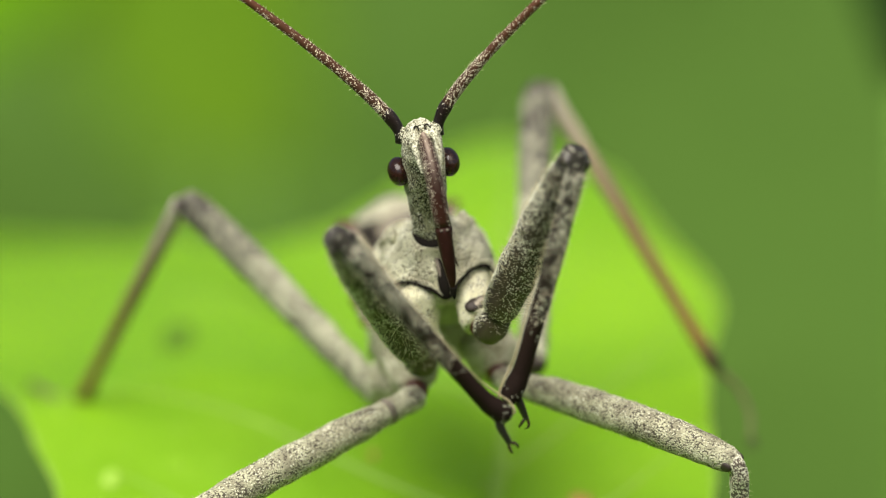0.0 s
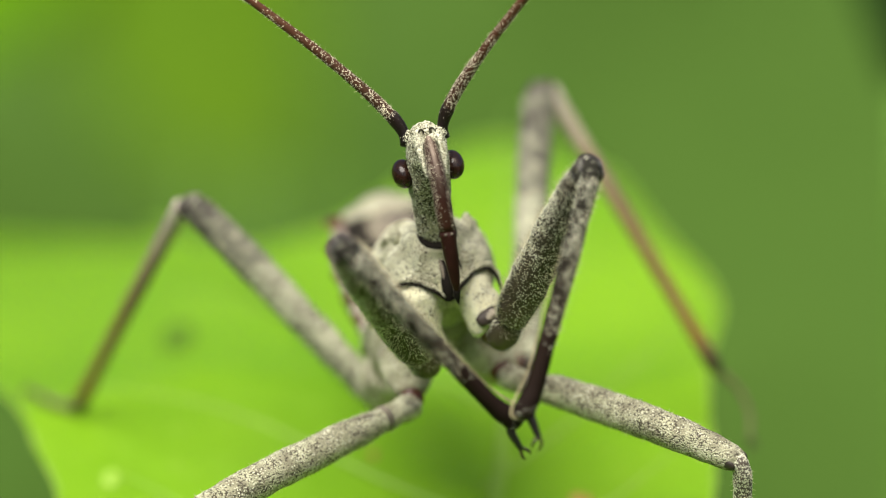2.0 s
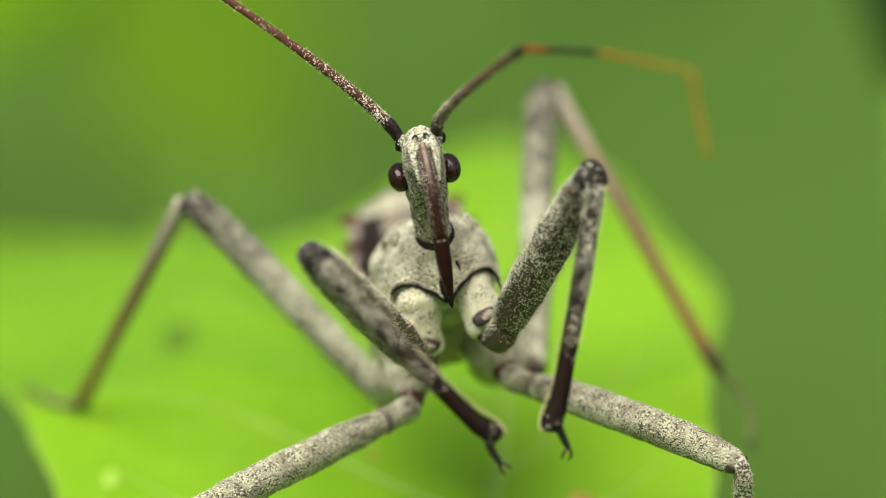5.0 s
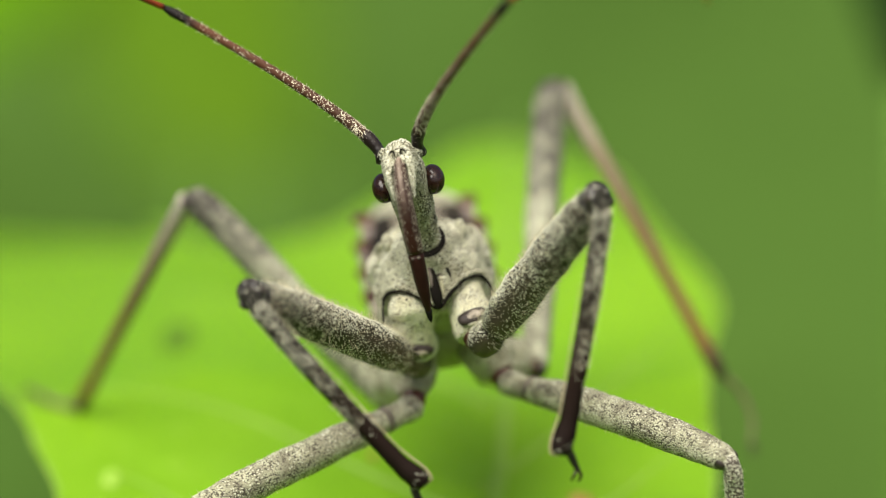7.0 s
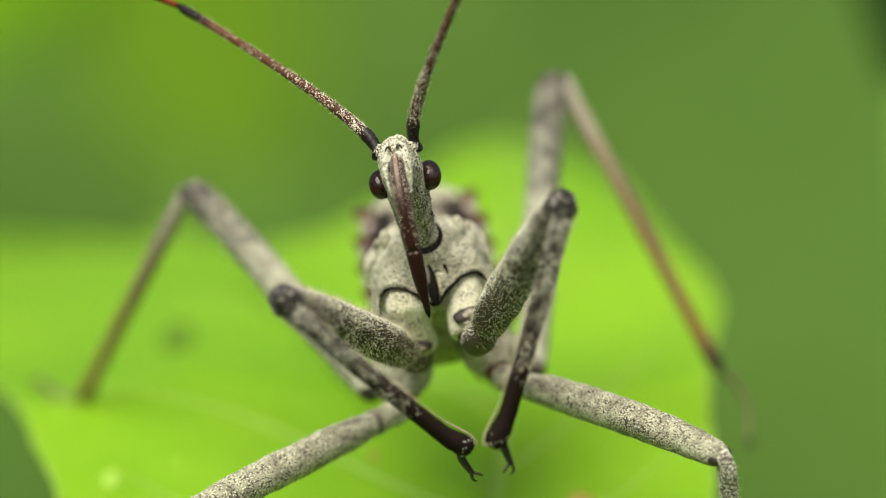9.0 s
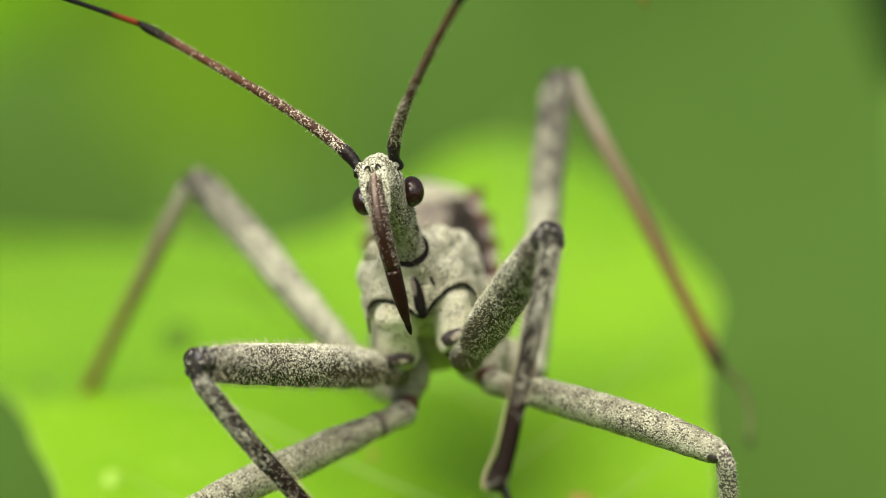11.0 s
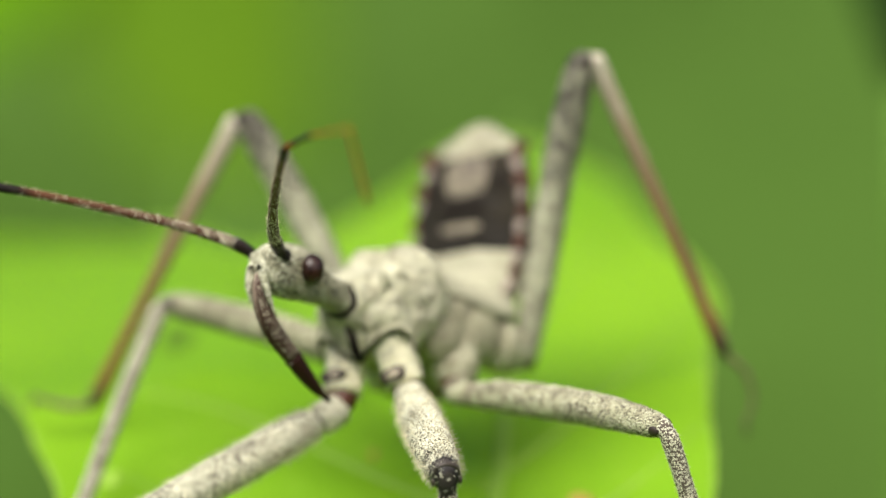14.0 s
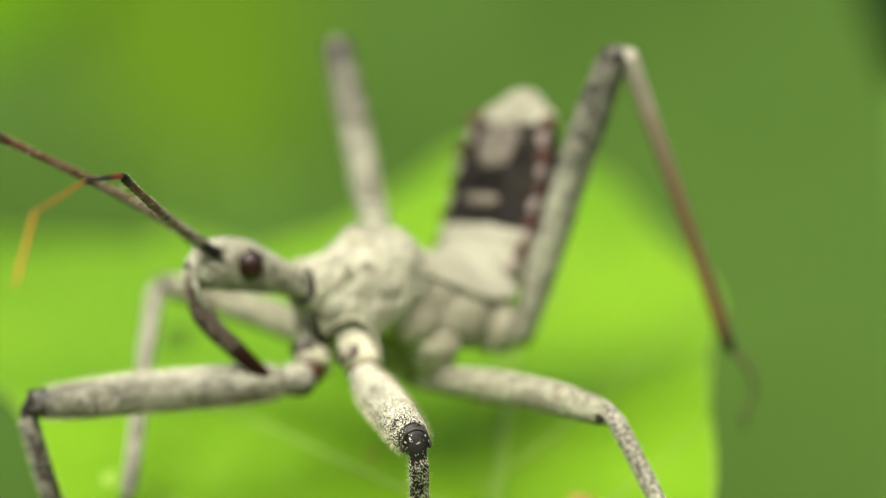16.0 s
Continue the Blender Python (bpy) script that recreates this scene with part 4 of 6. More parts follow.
HIND_A_FOOT = [
    (0, -13.68, 19.45, -5.8), (0.5, -13.65, 18.18, -5.86), (1.5, -13.63, 17.77, -5.86), (2.5, -13.64, 18.09, -5.85),
    (3, -13.61, 18.48, -5.76), (3.5, -13.63, 18.1, -5.85), (4.2, -13.62, 17.88, -5.86), (6.3, -13.54, 18.2, -5.75),
    (7, -13.61, 18.14, -5.87), (7.5, -13.64, 18.24, -5.89), (8, -13.7, 18.55, -5.96), (8.5, -13.67, 18.66, -5.89),
    (9, -13.61, 19.11, -5.74), (11.3, -13.75, 20.94, -5.86), (11.5, -13.82, 20.3, -6.06), (12, -13.88, 19.54, -6.29),
    (12.5, -13.5, 18.42, -5.77), (13, -13.27, 17.43, -5.72), (13.5, -13.13, 16.86, -5.72), (13.8, -13.04, 16.36, -5.76),
    (14, -12.97, 16.04, -5.76), (14.5, -12.97, 15.33, -5.72), (15, -13.59, 15.96, -3.79), (15.5, -9.9, 23.38, -0.66),
    (16, -2.9, 28.8, 3),
]
FEELER_A_ELBOW = [
    (0, -8.68, 0, 9.87), (0.5, -8.59, -0.02, 9.82), (1.5, -8.55, -0.11, 9.84), (2.5, -8.43, -0.02, 9.83),
    (3, -8.44, -0.16, 9.88), (3.5, -8.39, -0.13, 9.84), (4.2, -8.45, -0.05, 9.89), (6.3, -9.46, 3.03, 8.41),
    (7, -9.57, 3.02, 8.3), (7.5, -9.47, 3.3, 8.23), (8, -9.62, 2.98, 8.29), (8.5, -9.32, 3.88, 8.3),
    (9, -9.17, 4.32, 8.43), (11.3, -10.74, 3.3, 7.55), (11.5, -10.98, 3.37, 7.21), (12, -11.62, 3.39, 6.47),
    (12.5, -12.53, 3.71, 5.51), (13, -13.91, 3.96, 4.01), (13.5, -14.55, 3.98, 2.82), (13.8, -15.23, 3.54, 2.42),
    (14, -15.71, 3.47, 2.22), (14.5, -15.53, 2.63, 2.32), (15, -15.44, 3.87, 3.46), (15.5, -15.79, 4.48, 3.62),
    (16, -16.61, 5.04, 4.41),
]
FEELER_A_BAND = [
    (0, -11.73, 0, 8.66), (0.5, -11.67, 0, 8.69), (1.5, -11.63, -0.01, 8.72), (2.5, -11.55, -0.02, 8.79),
    (3, -11.55, -0.02, 8.82), (3.5, -11.53, 0.02, 8.89), (4.2, -11.6, 0.21, 8.98), (6.3, -12.01, 1.15, 9.26),
    (7, -12.08, 1.17, 9.3), (7.5, -12.04, 1.56, 9.29), (8, -12.22, 1.32, 9.37), (8.5, -11.96, 2.26, 9.38),
    (9, -11.93, 2.85, 9.45), (11.3, -13.61, 1.99, 8.47), (11.5, -13.77, 1.76, 7.79), (12, -14.7, 2.27, 6.65),
    (12.5, -15.6, 2.55, 5.3), (13, -16.54, 2.25, 3.03), (13.5, -16.92, 2.07, 1.58), (13.8, -17.84, 1.84, 1.39),
    (14, -18.47, 1.92, 1.37), (14.5, -18.58, 3.81, 2.47), (15, -18.43, 5.19, 3.57), (15.5, -18.79, 5.59, 4.35),
    (16, -19.37, 6.62, 5.19),
]
FEELER_A_BEND = [
    (0, -14.88, -0.03, 11.33), (0.5, -14.82, -0.05, 11.36), (1.5, -14.72, -0.05, 11.46), (2.5, -14.61, 0.01, 11.57),
    (3, -14.57, 0.18, 11.64), (3.5, -14.55, 0.49, 11.67), (4.2, -14.66, 1.13, 11.61), (6.3, -15.52, 2.8, 10.65),
    (7, -15.8, 2.48, 10.54), (7.5, -15.97, 1.96, 10.51), (8, -16.22, 1.49, 10.42), (8.5, -15.88, 1.16, 10.1),
    (9, -15.59, 0.96, 9.76), (11.3, -16.95, -0.36, 9.09), (11.5, -17.35, -0.19, 8.46), (12, -18.45, 0.56, 6.34),
    (12.5, -19.23, 1.75, 3.5), (13, -19.81, 2.98, 0.63), (13.5, -19.65, 3.79, -0.99), (13.8, -19.89, 4.14, -1.36),
    (14, -20.15, 4.51, -1.37), (14.5, -20.56, 5.98, -0.43), (15, -20.84, 7.32, 0.98), (15.5, -21.28, 8.3, 2.48),
    (16, -21.98, 9.51, 3.81),
]
FEELER_A_TIP = [
    (0, -16.88, 0.01, 8.47), (0.5, -16.83, 0.01, 8.51), (1.5, -16.71, 0, 8.59), (2.5, -16.59, -0.02, 8.69),
    (3, -16.53, -0.07, 8.76), (3.5, -16.47, -0.14, 8.82), (4.2, -16.39, -0.27, 8.92), (6.3, -15.97, -0.45, 9.46),
    (7, -16.24, -0.59, 8.92), (7.5, -16.62, -0.61, 8.23), (8, -17.01, -0.48, 7.64), (8.5, -17.31, -0.3, 7.27),
    (9, -17.53, -0.19, 7.09), (11.3, -18.75, -0.5, 6.09), (11.5, -19.03, -0.62, 5.42), (12, -19.63, -0.86, 3.38),
    (12.5, -19.78, -0.66, 1.03), (13, -19.87, -0.08, -1.06), (13.5, -20.31, 0.71, -2.5), (13.8, -20.69, 1.17, -3.02),
    (14, -20.93, 1.56, -3.08), (14.5, -21.36, 3.02, -2.11), (15, -21.73, 4.44, -0.78), (15.5, -22.14, 5.55, 0.51),
    (16, -22.54, 6.68, 1.83),
]
FEELER_B_ELBOW = [
    (0, 5.51, -1.77, 10.43), (0.5, 5.39, -1.79, 10.65), (1.5, 5.11, -1.72, 10.95), (2.5, 4.03, -4.65, 9.87),
    (3, 3.32, -6.82, 7.28), (3.5, 2.67, -7.74, 4.88), (4.2, 2.76, -7.73, 5.22), (6.3, 2.14, -6.6, 8.33),
    (7, 2.14, -6.76, 8.05), (7.5, 1.93, -6.14, 8.95), (8, 1.74, -5.33, 9.84), (8.5, 1.6, -5.11, 10.15),
    (9, 1.46, -4.89, 10.33), (11.3, 0.57, -5.9, 8.09), (11.5, 0.23, -6.1, 7.64), (12, -0.62, -6.4, 6.43),
    (12.5, -1.88, -6.46, 5.17), (13, -3.67, -6.35, 3.62), (13.5, -3.78, -5.47, 3.53), (13.8, -4.64, -4.86, 3.44),
    (14, -5.19, -4.5, 3.33), (14.5, -5.69, -3.83, 3.29), (15, -6.26, -3.46, 2.8), (15.5, -7.2, -2.67, 3.19),
    (16, -10.8, -1.32, 2.45),
]
FEELER_B_BAND = [
    (0, 7.8, -3.37, 11.65), (0.5, 7.64, -3.5, 11.79), (1.5, 7.41, -3.44, 12), (2.5, 6.74, -5.98, 10.35),
    (3, 5.64, -8.75, 7.49), (3.5, 4.25, -10.12, 3.84), (4.2, 4.7, -9.88, 4.29), (6.3, 4.48, -8.03, 9.67),
    (7, 4.25, -8.4, 9.48), (7.5, 3.85, -7.89, 10.53), (8, 3.55, -7.07, 11.57), (8.5, 3.54, -6.73, 11.84),
    (9, 3.56, -6.36, 11.98), (11.3, 2.67, -7.84, 9.14), (11.5, 2.3, -8.12, 8.59), (12, 1.2, -8.75, 7.1),
    (12.5, -0.35, -9.07, 5.45), (13, -2.33, -9.07, 3.5), (13.5, -2.36, -8.17, 3.66), (13.8, -3.49, -7.66, 3.68),
    (14, -4.27, -7.39, 3.68), (14.5, -4.67, -6.65, 3.78), (15, -5.63, -6.41, 3.16), (15.5, -7.02, -5.67, 3.53),
    (16, -11.83, -4.18, 2.22),
]
FEELER_B_BEND = [
    (0, 11.42, -5.36, 11.7), (0.5, 11.35, -5.32, 11.81), (1.5, 11, -5.53, 11.86), (2.5, 10.29, -8.12, 10.4),
    (3, 9.06, -11.07, 7.53), (3.5, 6.95, -12.27, 1.57), (4.2, 7.33, -12.75, 2.85), (6.3, 7.81, -10.48, 9.9),
    (7, 7.7, -10.26, 10.36), (7.5, 7.44, -9.68, 10.64), (8, 7.06, -8.95, 11.01), (8.5, 6.91, -8.88, 11.34),
    (9, 6.63, -8.96, 11.62), (11.3, 4.92, -11.3, 9.49), (11.5, 4.58, -11.55, 8.99), (12, 3.55, -12.13, 7.58),
    (12.5, 1.34, -12.85, 5.58), (13, -0.66, -12.78, 2.77), (13.5, -0.51, -11.85, 3.2), (13.8, -1.95, -11.5, 3.55),
    (14, -2.98, -11.33, 3.8), (14.5, -3.58, -10.62, 4.17), (15, -5, -10.5, 3.08), (15.5, -6.58, -9.77, 3.27),
    (16, -13.19, -7.94, 1.17),
]
FEELER_B_TIP = [
    (0, 12.24, -6.73, 9.19), (0.5, 12.17, -6.62, 9.26), (1.5, 11.85, -6.96, 9.39), (2.5, 11.12, -9.61, 7.96),
    (3, 9.87, -12.27, 4.93), (3.5, 7.58, -13.56, -1.03), (4.2, 8.02, -12.57, -0.16), (6.3, 8.77, -9.65, 7.21),
    (7, 8.5, -8.87, 7.85), (7.5, 8.28, -8.36, 8.1), (8, 8.08, -7.95, 8.39), (8.5, 7.85, -7.84, 8.71),
    (9, 7.58, -8.1, 8.94), (11.3, 6.25, -9.64, 7.4), (11.5, 5.82, -9.74, 6.98), (12, 4.53, -9.93, 5.85),
    (12.5, 2.28, -11.45, 3.13), (13, -0.15, -12.01, -0.08), (13.5, 0.14, -10.13, 0.87), (13.8, -1.37, -9.72, 1.23),
    (14, -2.39, -9.67, 1.42), (14.5, -2.88, -12.16, 1.73), (15, -4.75, -12.33, 0.75), (15.5, -6.32, -12.19, 1.57),
    (16, -13.68, -9.64, -1.23),
]
LENGTHS = {
    "FORE_A": (2.26, 10.02, 8.54),
    "FORE_B": (1.86, 8.71, 8.56),
    "MID_B": (1.62, 10.09, 8.75),
    "MID_A": (2.12, 10.51, 9.1),
    "HIND_B": (1.54, 11.24, 12.04),
    "HIND_A": (1.53, 10.07, 11.98),
    "FEELER_A": (9.45, 3.28, 4.13, 3.49),
    "FEELER_B": (8.96, 3.04, 4.14, 2.98),
}


# ---- the insect ----
bug = tagged(new("assassin_bug"), "pale grey speckled assassin bug with long red-brown antennae", "insect")
Z = Vector((0, 0, 1))


def ring_y(y, z, a, b, x=0.0):
    return ((x, y, z), (1, 0, 0), (0, 0, 1), a, b)


def thorax():
    rows = eased([(-1.72, 2.12, 0.74, 0.70), (-1.50, 2.10, 0.92, 0.86), (-1.15, 1.98, 1.24, 1.08), (-0.7, 1.84, 1.62, 1.40), (-0.1, 1.78, 1.96, 1.66), (0.6, 2.05, 2.14, 1.86),
                  (1.3, 2.36, 2.14, 2.02), (2.0, 2.48, 2.02, 2.02), (2.6, 2.34, 1.78, 1.74), (3.1, 2.08, 1.38, 1.25)], 44)
    bm = loft(bmesh.new(), [ring_y(*r) for r in rows], 60, True, 2.2)
    for v in bm.verts:       # a furrow along the back, a waist across it, and hollows in the sides
        up = max(0.0, v.co.z - 2.2)
        v.co.z -= 0.16 * up * math.exp(-(v.co.x / 0.35) ** 2)
        v.co.z -= 0.08 * up * math.exp(-((v.co.y - 0.55) / 0.28) ** 2)
        v.co.x *= 1 - 0.12 * math.exp(-((v.co.z - 1.9) / 0.45) ** 2) * math.exp(-((v.co.y - 0.2) / 0.7) ** 2)
    jitter(bm, 0.18, 0.8, 1)
    jitter(bm, 0.12, 0.42, 4)
    jitter(bm, 0.05, 0.2, 2)
    shield = part("prothorax", bm, M_THORAX, bug, "pale furrowed shield behind the neck")
    fuzz(shield, 900, 0.16, 71)
    grains(shield, 26000, 0.085, 0.046, 91, lambda x, y, z, n: (0.55 + 0.2 * n.z) * max(0.05, -0.15 + 1.35 * lumpy(x, y, z, 0.5)), lie=0.0)
    for s in (-1, 1):        # knobs at the front corners and on the back
        for x, y, z, a, b, d in ((1.30, -0.80, 2.76, 0.20, 0.24, 0.36), (0.62, 1.25, 4.12, 0.32, 0.5, 0.14), (1.86, 1.7, 3.0, 0.24, 0.34, 0.24), (1.55, -0.1, 2.95, 0.2, 0.34, 0.2)):
            bm = bmesh.new()
            ball(bm, (s * x, y, z), a, b, d, 14, 10)
            jitter(bm, 0.08, 0.25, 5)
            part("tubercle", bm, M_THORAX, shield, "pale rounded knob")
    # a black ring paints the shadow between head and shield
    bm = bmesh.new()
    loft(bm, [ring_y(y, z, a, b) for y, z, a, b in eased([(-1.80, 2.12, 0.62, 0.60), (-1.74, 2.12, 0.70, 0.67), (-1.62, 2.12, 0.69, 0.64)], 8)], 32)
    part("neck_shade_ring", bm, M_SHADE_AND_BLACK, bug, "black ring standing in for the shade round the neck")
    # the groove for the beak, and the creases over the fore coxae: dark pipes paint their shade
    pts, rad = bow([(0.02, -1.32, 1.42), (0.0, -1.10, 0.95), (0.0, -0.84, 0.42), (0, -0.55, 0.0)], [0.05, 0.15, 0.21, 0.10], 14)
    part("beak_groove", pipe(bmesh.new(), pts, rad, 12), M_SHADE_AND_BLACK, bug, "groove under the neck, its shade drawn as a dark pipe")
    # a lighter strip paints the lit left side of the groove
    pts, rad = bow([(-0.07, -1.34, 1.30), (-0.08, -1.22, 0.95), (-0.07, -1.0, 0.45)], [0.03, 0.075, 0.03], 12)
    part("groove_lit_side", pipe(bmesh.new(), pts, rad, 10), M_BAND, bug, "grey-brown strip painting the groove's lit side")
    for s in (-1, 1):
        pts, rad = bow([(s * 0.24, -1.18, 1.36), (s * 0.26, -1.0, 0.8), (s * 0.22, -0.74, 0.3)], [0.04, 0.08, 0.05], 12)
        part("groove_lip", pipe(bmesh.new(), pts, rad, 10), M_COXA, bug, "pale lip along the groove")
        arc = [(s * 0.10, -0.62, 0.0), (s * 0.55, -0.88, 0.40), (s * 1.10, -0.84, 0.78), (s * 1.62, -0.58, 0.94), (s * 1.90, -0.18, 0.70), (s * 1.96, 0.1, 0.1)]
        pts, rad = bow(arc, [0.04, 0.075, 0.045, 0.06, 0.06, 0.03], 26)
        part("crease", pipe(bmesh.new(), pts, rad, 10), M_SHADE_AND_BLACK, bug, "dark curved line for the crease's shade over the foreleg")
        pts, rad = bow([(x, y - 0.03, z + 0.13) for x, y, z in arc], [0.04, 0.09, 0.10, 0.10, 0.09, 0.04], 26)
        bm = pipe(bmesh.new(), pts, rad, 12)
        jitter(bm, 0.05, 0.2, 6)
        part("shield_edge", bm, M_THORAX, bug, "rounded pale edge of the shield")
        pts, rad = bow([(s * 0.46, -1.26, 1.42), (s * 0.55, -1.16, 1.15), (s * 0.62, -1.02, 0.88)], [0.03, 0.075, 0.02], 9)
        part("crease", pipe(bmesh.new(), pts, rad, 8), M_SHADE_AND_BLACK, bug)
    rows = eased([(2.0, 1.7, 1.2, 0.9), (2.7, 1.6, 1.85, 1.3), (3.7, 1.55, 2.1, 1.45), (4.5, 1.55, 2.05, 1.4), (5.1, 1.6, 1.65, 0.95)], 18)
    bm = loft(bmesh.new(), [ring_y(*r) for r in rows], 36, True, 2.3)
    jitter(bm, 0.08, 0.5, 3)
    part("mesothorax", bm, M_SIDE, bug, "grey felted side of the thorax")
    rows = eased([(4.7, 1.8, 1.3, 0.8), (5.3, 1.9, 1.95, 0.95), (6.0, 2.0, 2.1, 0.95), (6.6, 2.1, 1.9, 0.85), (7.1, 2.2, 1.5, 0.7)], 18)
    bm = loft(bmesh.new(), [ring_y(*r) for r in rows], 36, True, 2.3)
    jitter(bm, 0.08, 0.5, 4)
    part("metathorax", bm, M_SIDE, bug, "grey felted rear of the thorax")
    for s in (-1, 1):
        for y, x, z, ra, rb, rc in ((2.7, 1.35, 1.0, 0.75, 1.1, 0.95), (4.6, 1.6, 1.15, 0.85, 1.6, 1.12)):
            bm = bmesh.new()
            ball(bm, (s * x, y, z), ra, rb, rc, 24, 16)
            jitter(bm, 0.10, 0.5, 14)
            part("side_plate", bm, M_SIDE, bug, "swollen felted side of the thorax")
        # wing pad: a thick tongue that droops to the side
        rows = eased([(2.6, 0.75, 3.1, 0.4, 0.25), (3.3, 0.95, 3.05, 0.9, 0.42), (4.3, 1.10, 2.8, 1.2, 0.46), (5.4, 1.2, 2.6, 1.35, 0.44), (6.3, 1.3, 2.65, 1.25, 0.36), (6.9, 1.35, 2.95, 0.7, 0.18)], 20)
        tilt = Vector((math.cos(0.5), 0, -s * math.sin(0.5)))
        bm = loft(bmesh.new(), [((s * x, y, z), tilt, tilt.cross(Vector((0, 1, 0))) * -1, a, b) for y, x, z, a, b in rows], 28, True, 2.2)
        jitter(bm, 0.05, 0.5, 5 + s)
        pad = part("wing_pad", bm, M_CREAM, bug, "smooth cream wing pad")
        edge = [(Vector((s * x, y, z)) + tilt * (s * a * 0.97)) for y, x, z, a, b in rows[1:-1]]
        bm = pipe(bmesh.new(), edge, [0.08 + 0.12 * math.sin(math.pi * i / (len(edge) - 1)) for i in range(len(edge))], 12)
        jitter(bm, 0.03, 0.3, 8)
        part("pad_rim", bm, M_CREAM, pad, "thick cream edge of the wing pad")
        # a dark strip below the rim paints the shade under the pad
        bm = pipe(bmesh.new(), [p + Vector((-s * 0.08, 0, -0.2)) for p in edge[2:]], [0.09] * (len(edge) - 2), 8)
        part("pad_shade", bm, M_DARK, pad, "dark strip for the shade in the crease under the wing pad")


SPINE = [(5.9, 2.1), (6.7, 2.7), (7.25, 3.7), (7.65, 4.9), (7.95, 6.1), (8.25, 7.3), (8.55, 8.5), (8.9, 9.55)]
SPAN = [1.7, 2.0, 2.2, 2.3, 2.3, 2.15, 1.75, 0.45]
DEEP = [0.95, 1.05, 1.05, 1.0, 0.95, 0.85, 0.7, 0.3]


def abdomen():
    """Seven rings on a spine that curls upward, the back turned to the front, with rim plates at the sides."""
    n = len(SPINE)
    fy, fz = glide(range(n), [p[0] for p in SPINE]), glide(range(n), [p[1] for p in SPINE])
    fa, fb = glide(range(n), SPAN), glide(range(n), DEEP)

    def ring(u, grow):
        d = Vector((0, fy(u + 0.02) - fy(u - 0.02), fz(u + 0.02) - fz(u - 0.02))).normalized()
        up = Vector((1, 0, 0)).cross(d)          # away from the back
        return ((0, fy(u), fz(u)), (1, 0, 0), up, fa(u) * grow, fb(u) * grow)

    looks = [M_CREAM, M_CREAM, M_CREAM, M_BROWN, M_BROWN, M_BROWN, M_TAIL]
    ends = [0.0, 1.0, 2.0, 2.5, 3.5, 4.5, 5.7, 7.0]      # where each ring begins along the spine
    names = ["pale first ring of the abdomen", "cream second ring of the abdomen", "cream third ring of the abdomen", "dark ring of the abdomen", "dark ring of the abdomen", "dark ring near the tail", "pale pointed tail"]
    rings = []
    for i in range(n - 1):
        steps = 9
        wide = ends[i + 1] - ends[i]
        rows = [ring(ends[i] + (1.06 if i < n - 2 else 0.99) * wide * j / (steps - 1), 1.0 + 0.035 * math.sin(math.pi * j / (steps - 1)) - 0.02 * (j == steps - 1)) for j in range(steps)]
        bm = loft(bmesh.new(), rows, 36, True, 2.4)
        jitter(bm, 0.08, 0.5, 10 + i)
        rings.append(part("abdomen_ring", bm, looks[i], bug, names[i]))

    def patch(name, u, x, w, h, rise, material, label):
        """A raised plate on the back at u along the spine."""
        c, side, up, a, b = ring(u, 1.0)
        c, side, d = Vector(c), Vector((1, 0, 0)), up.cross(Vector((1, 0, 0)))
        face = c + up * (b * (1 - 0.45 * abs(x / a) ** 3)) + side * x
        bm = bmesh.new()
        loft(bm, [(face + up * (rise * k2 - 0.12), side, d, w * (1 - 0.3 * k2 * k2), h * (1 - 0.32 * k2 * k2)) for k2 in (0, 0.35, 0.7, 1.0)], 24, True, 2.4)
        jitter(bm, 0.05, 0.4, int(u * 10))
        part(name, bm, material, rings[max(i for i in range(n - 1) if ends[i] <= u)], label)

    patch("back_plate", 4.98, 0.0, 1.0, 0.98, 0.24, M_PLATE, "pinkish grey plate on the back")
    patch("back_patch", 3.95, 0.0, 1.15, 0.48, 0.18, M_SHADE_AND_BLACK, "black patch on the back")
    for s in (-1, 1):
        patch("back_patch", 4.55, s * 1.38, 0.26, 0.8, 0.14, M_SHADE_AND_BLACK, "black streak beside the plate")
    patch("back_bar", 3.3, 0.0, 0.95, 0.25, 0.20, M_PLATE, "pinkish grey bar across the back")
    patch("back_bar", 2.85, 0.05, 1.1, 0.13, 0.17, M_BROWN, "thin brown bar across the back")
    for i in range(1, 6):
        c, side, up, a, b = ring(i + 0.5, 1.0)
        c, d = Vector(c), up.cross(Vector((1, 0, 0)))
        for s in (-1, 1):
            for shift, material, label, reach in ((-0.3, M_RIM, "lilac grey plate at the side", 0.50), (0.32, M_RED, "dark red plate at the side", 0.62)):
                bm = bmesh.new()
                root = c + Vector((s * a * 0.84, 0, 0)) + up * 0.3 + d * shift
                tip = root + Vector((s * reach, 0, 0)) + d * 0.14 + up * 0.12
                loft(bm, [(root.lerp(tip, u), d, up, 0.40 * (1 - 0.65 * u ** 1.8), 0.26 * (1 - 0.6 * u)) for u in (0, 0.25, 0.5, 0.75, 1.0)], 14, True, 2.4)
                jitter(bm, 0.06, 0.3, 40 + i)
                part("rim_plate", bm, material, rings[i], label)


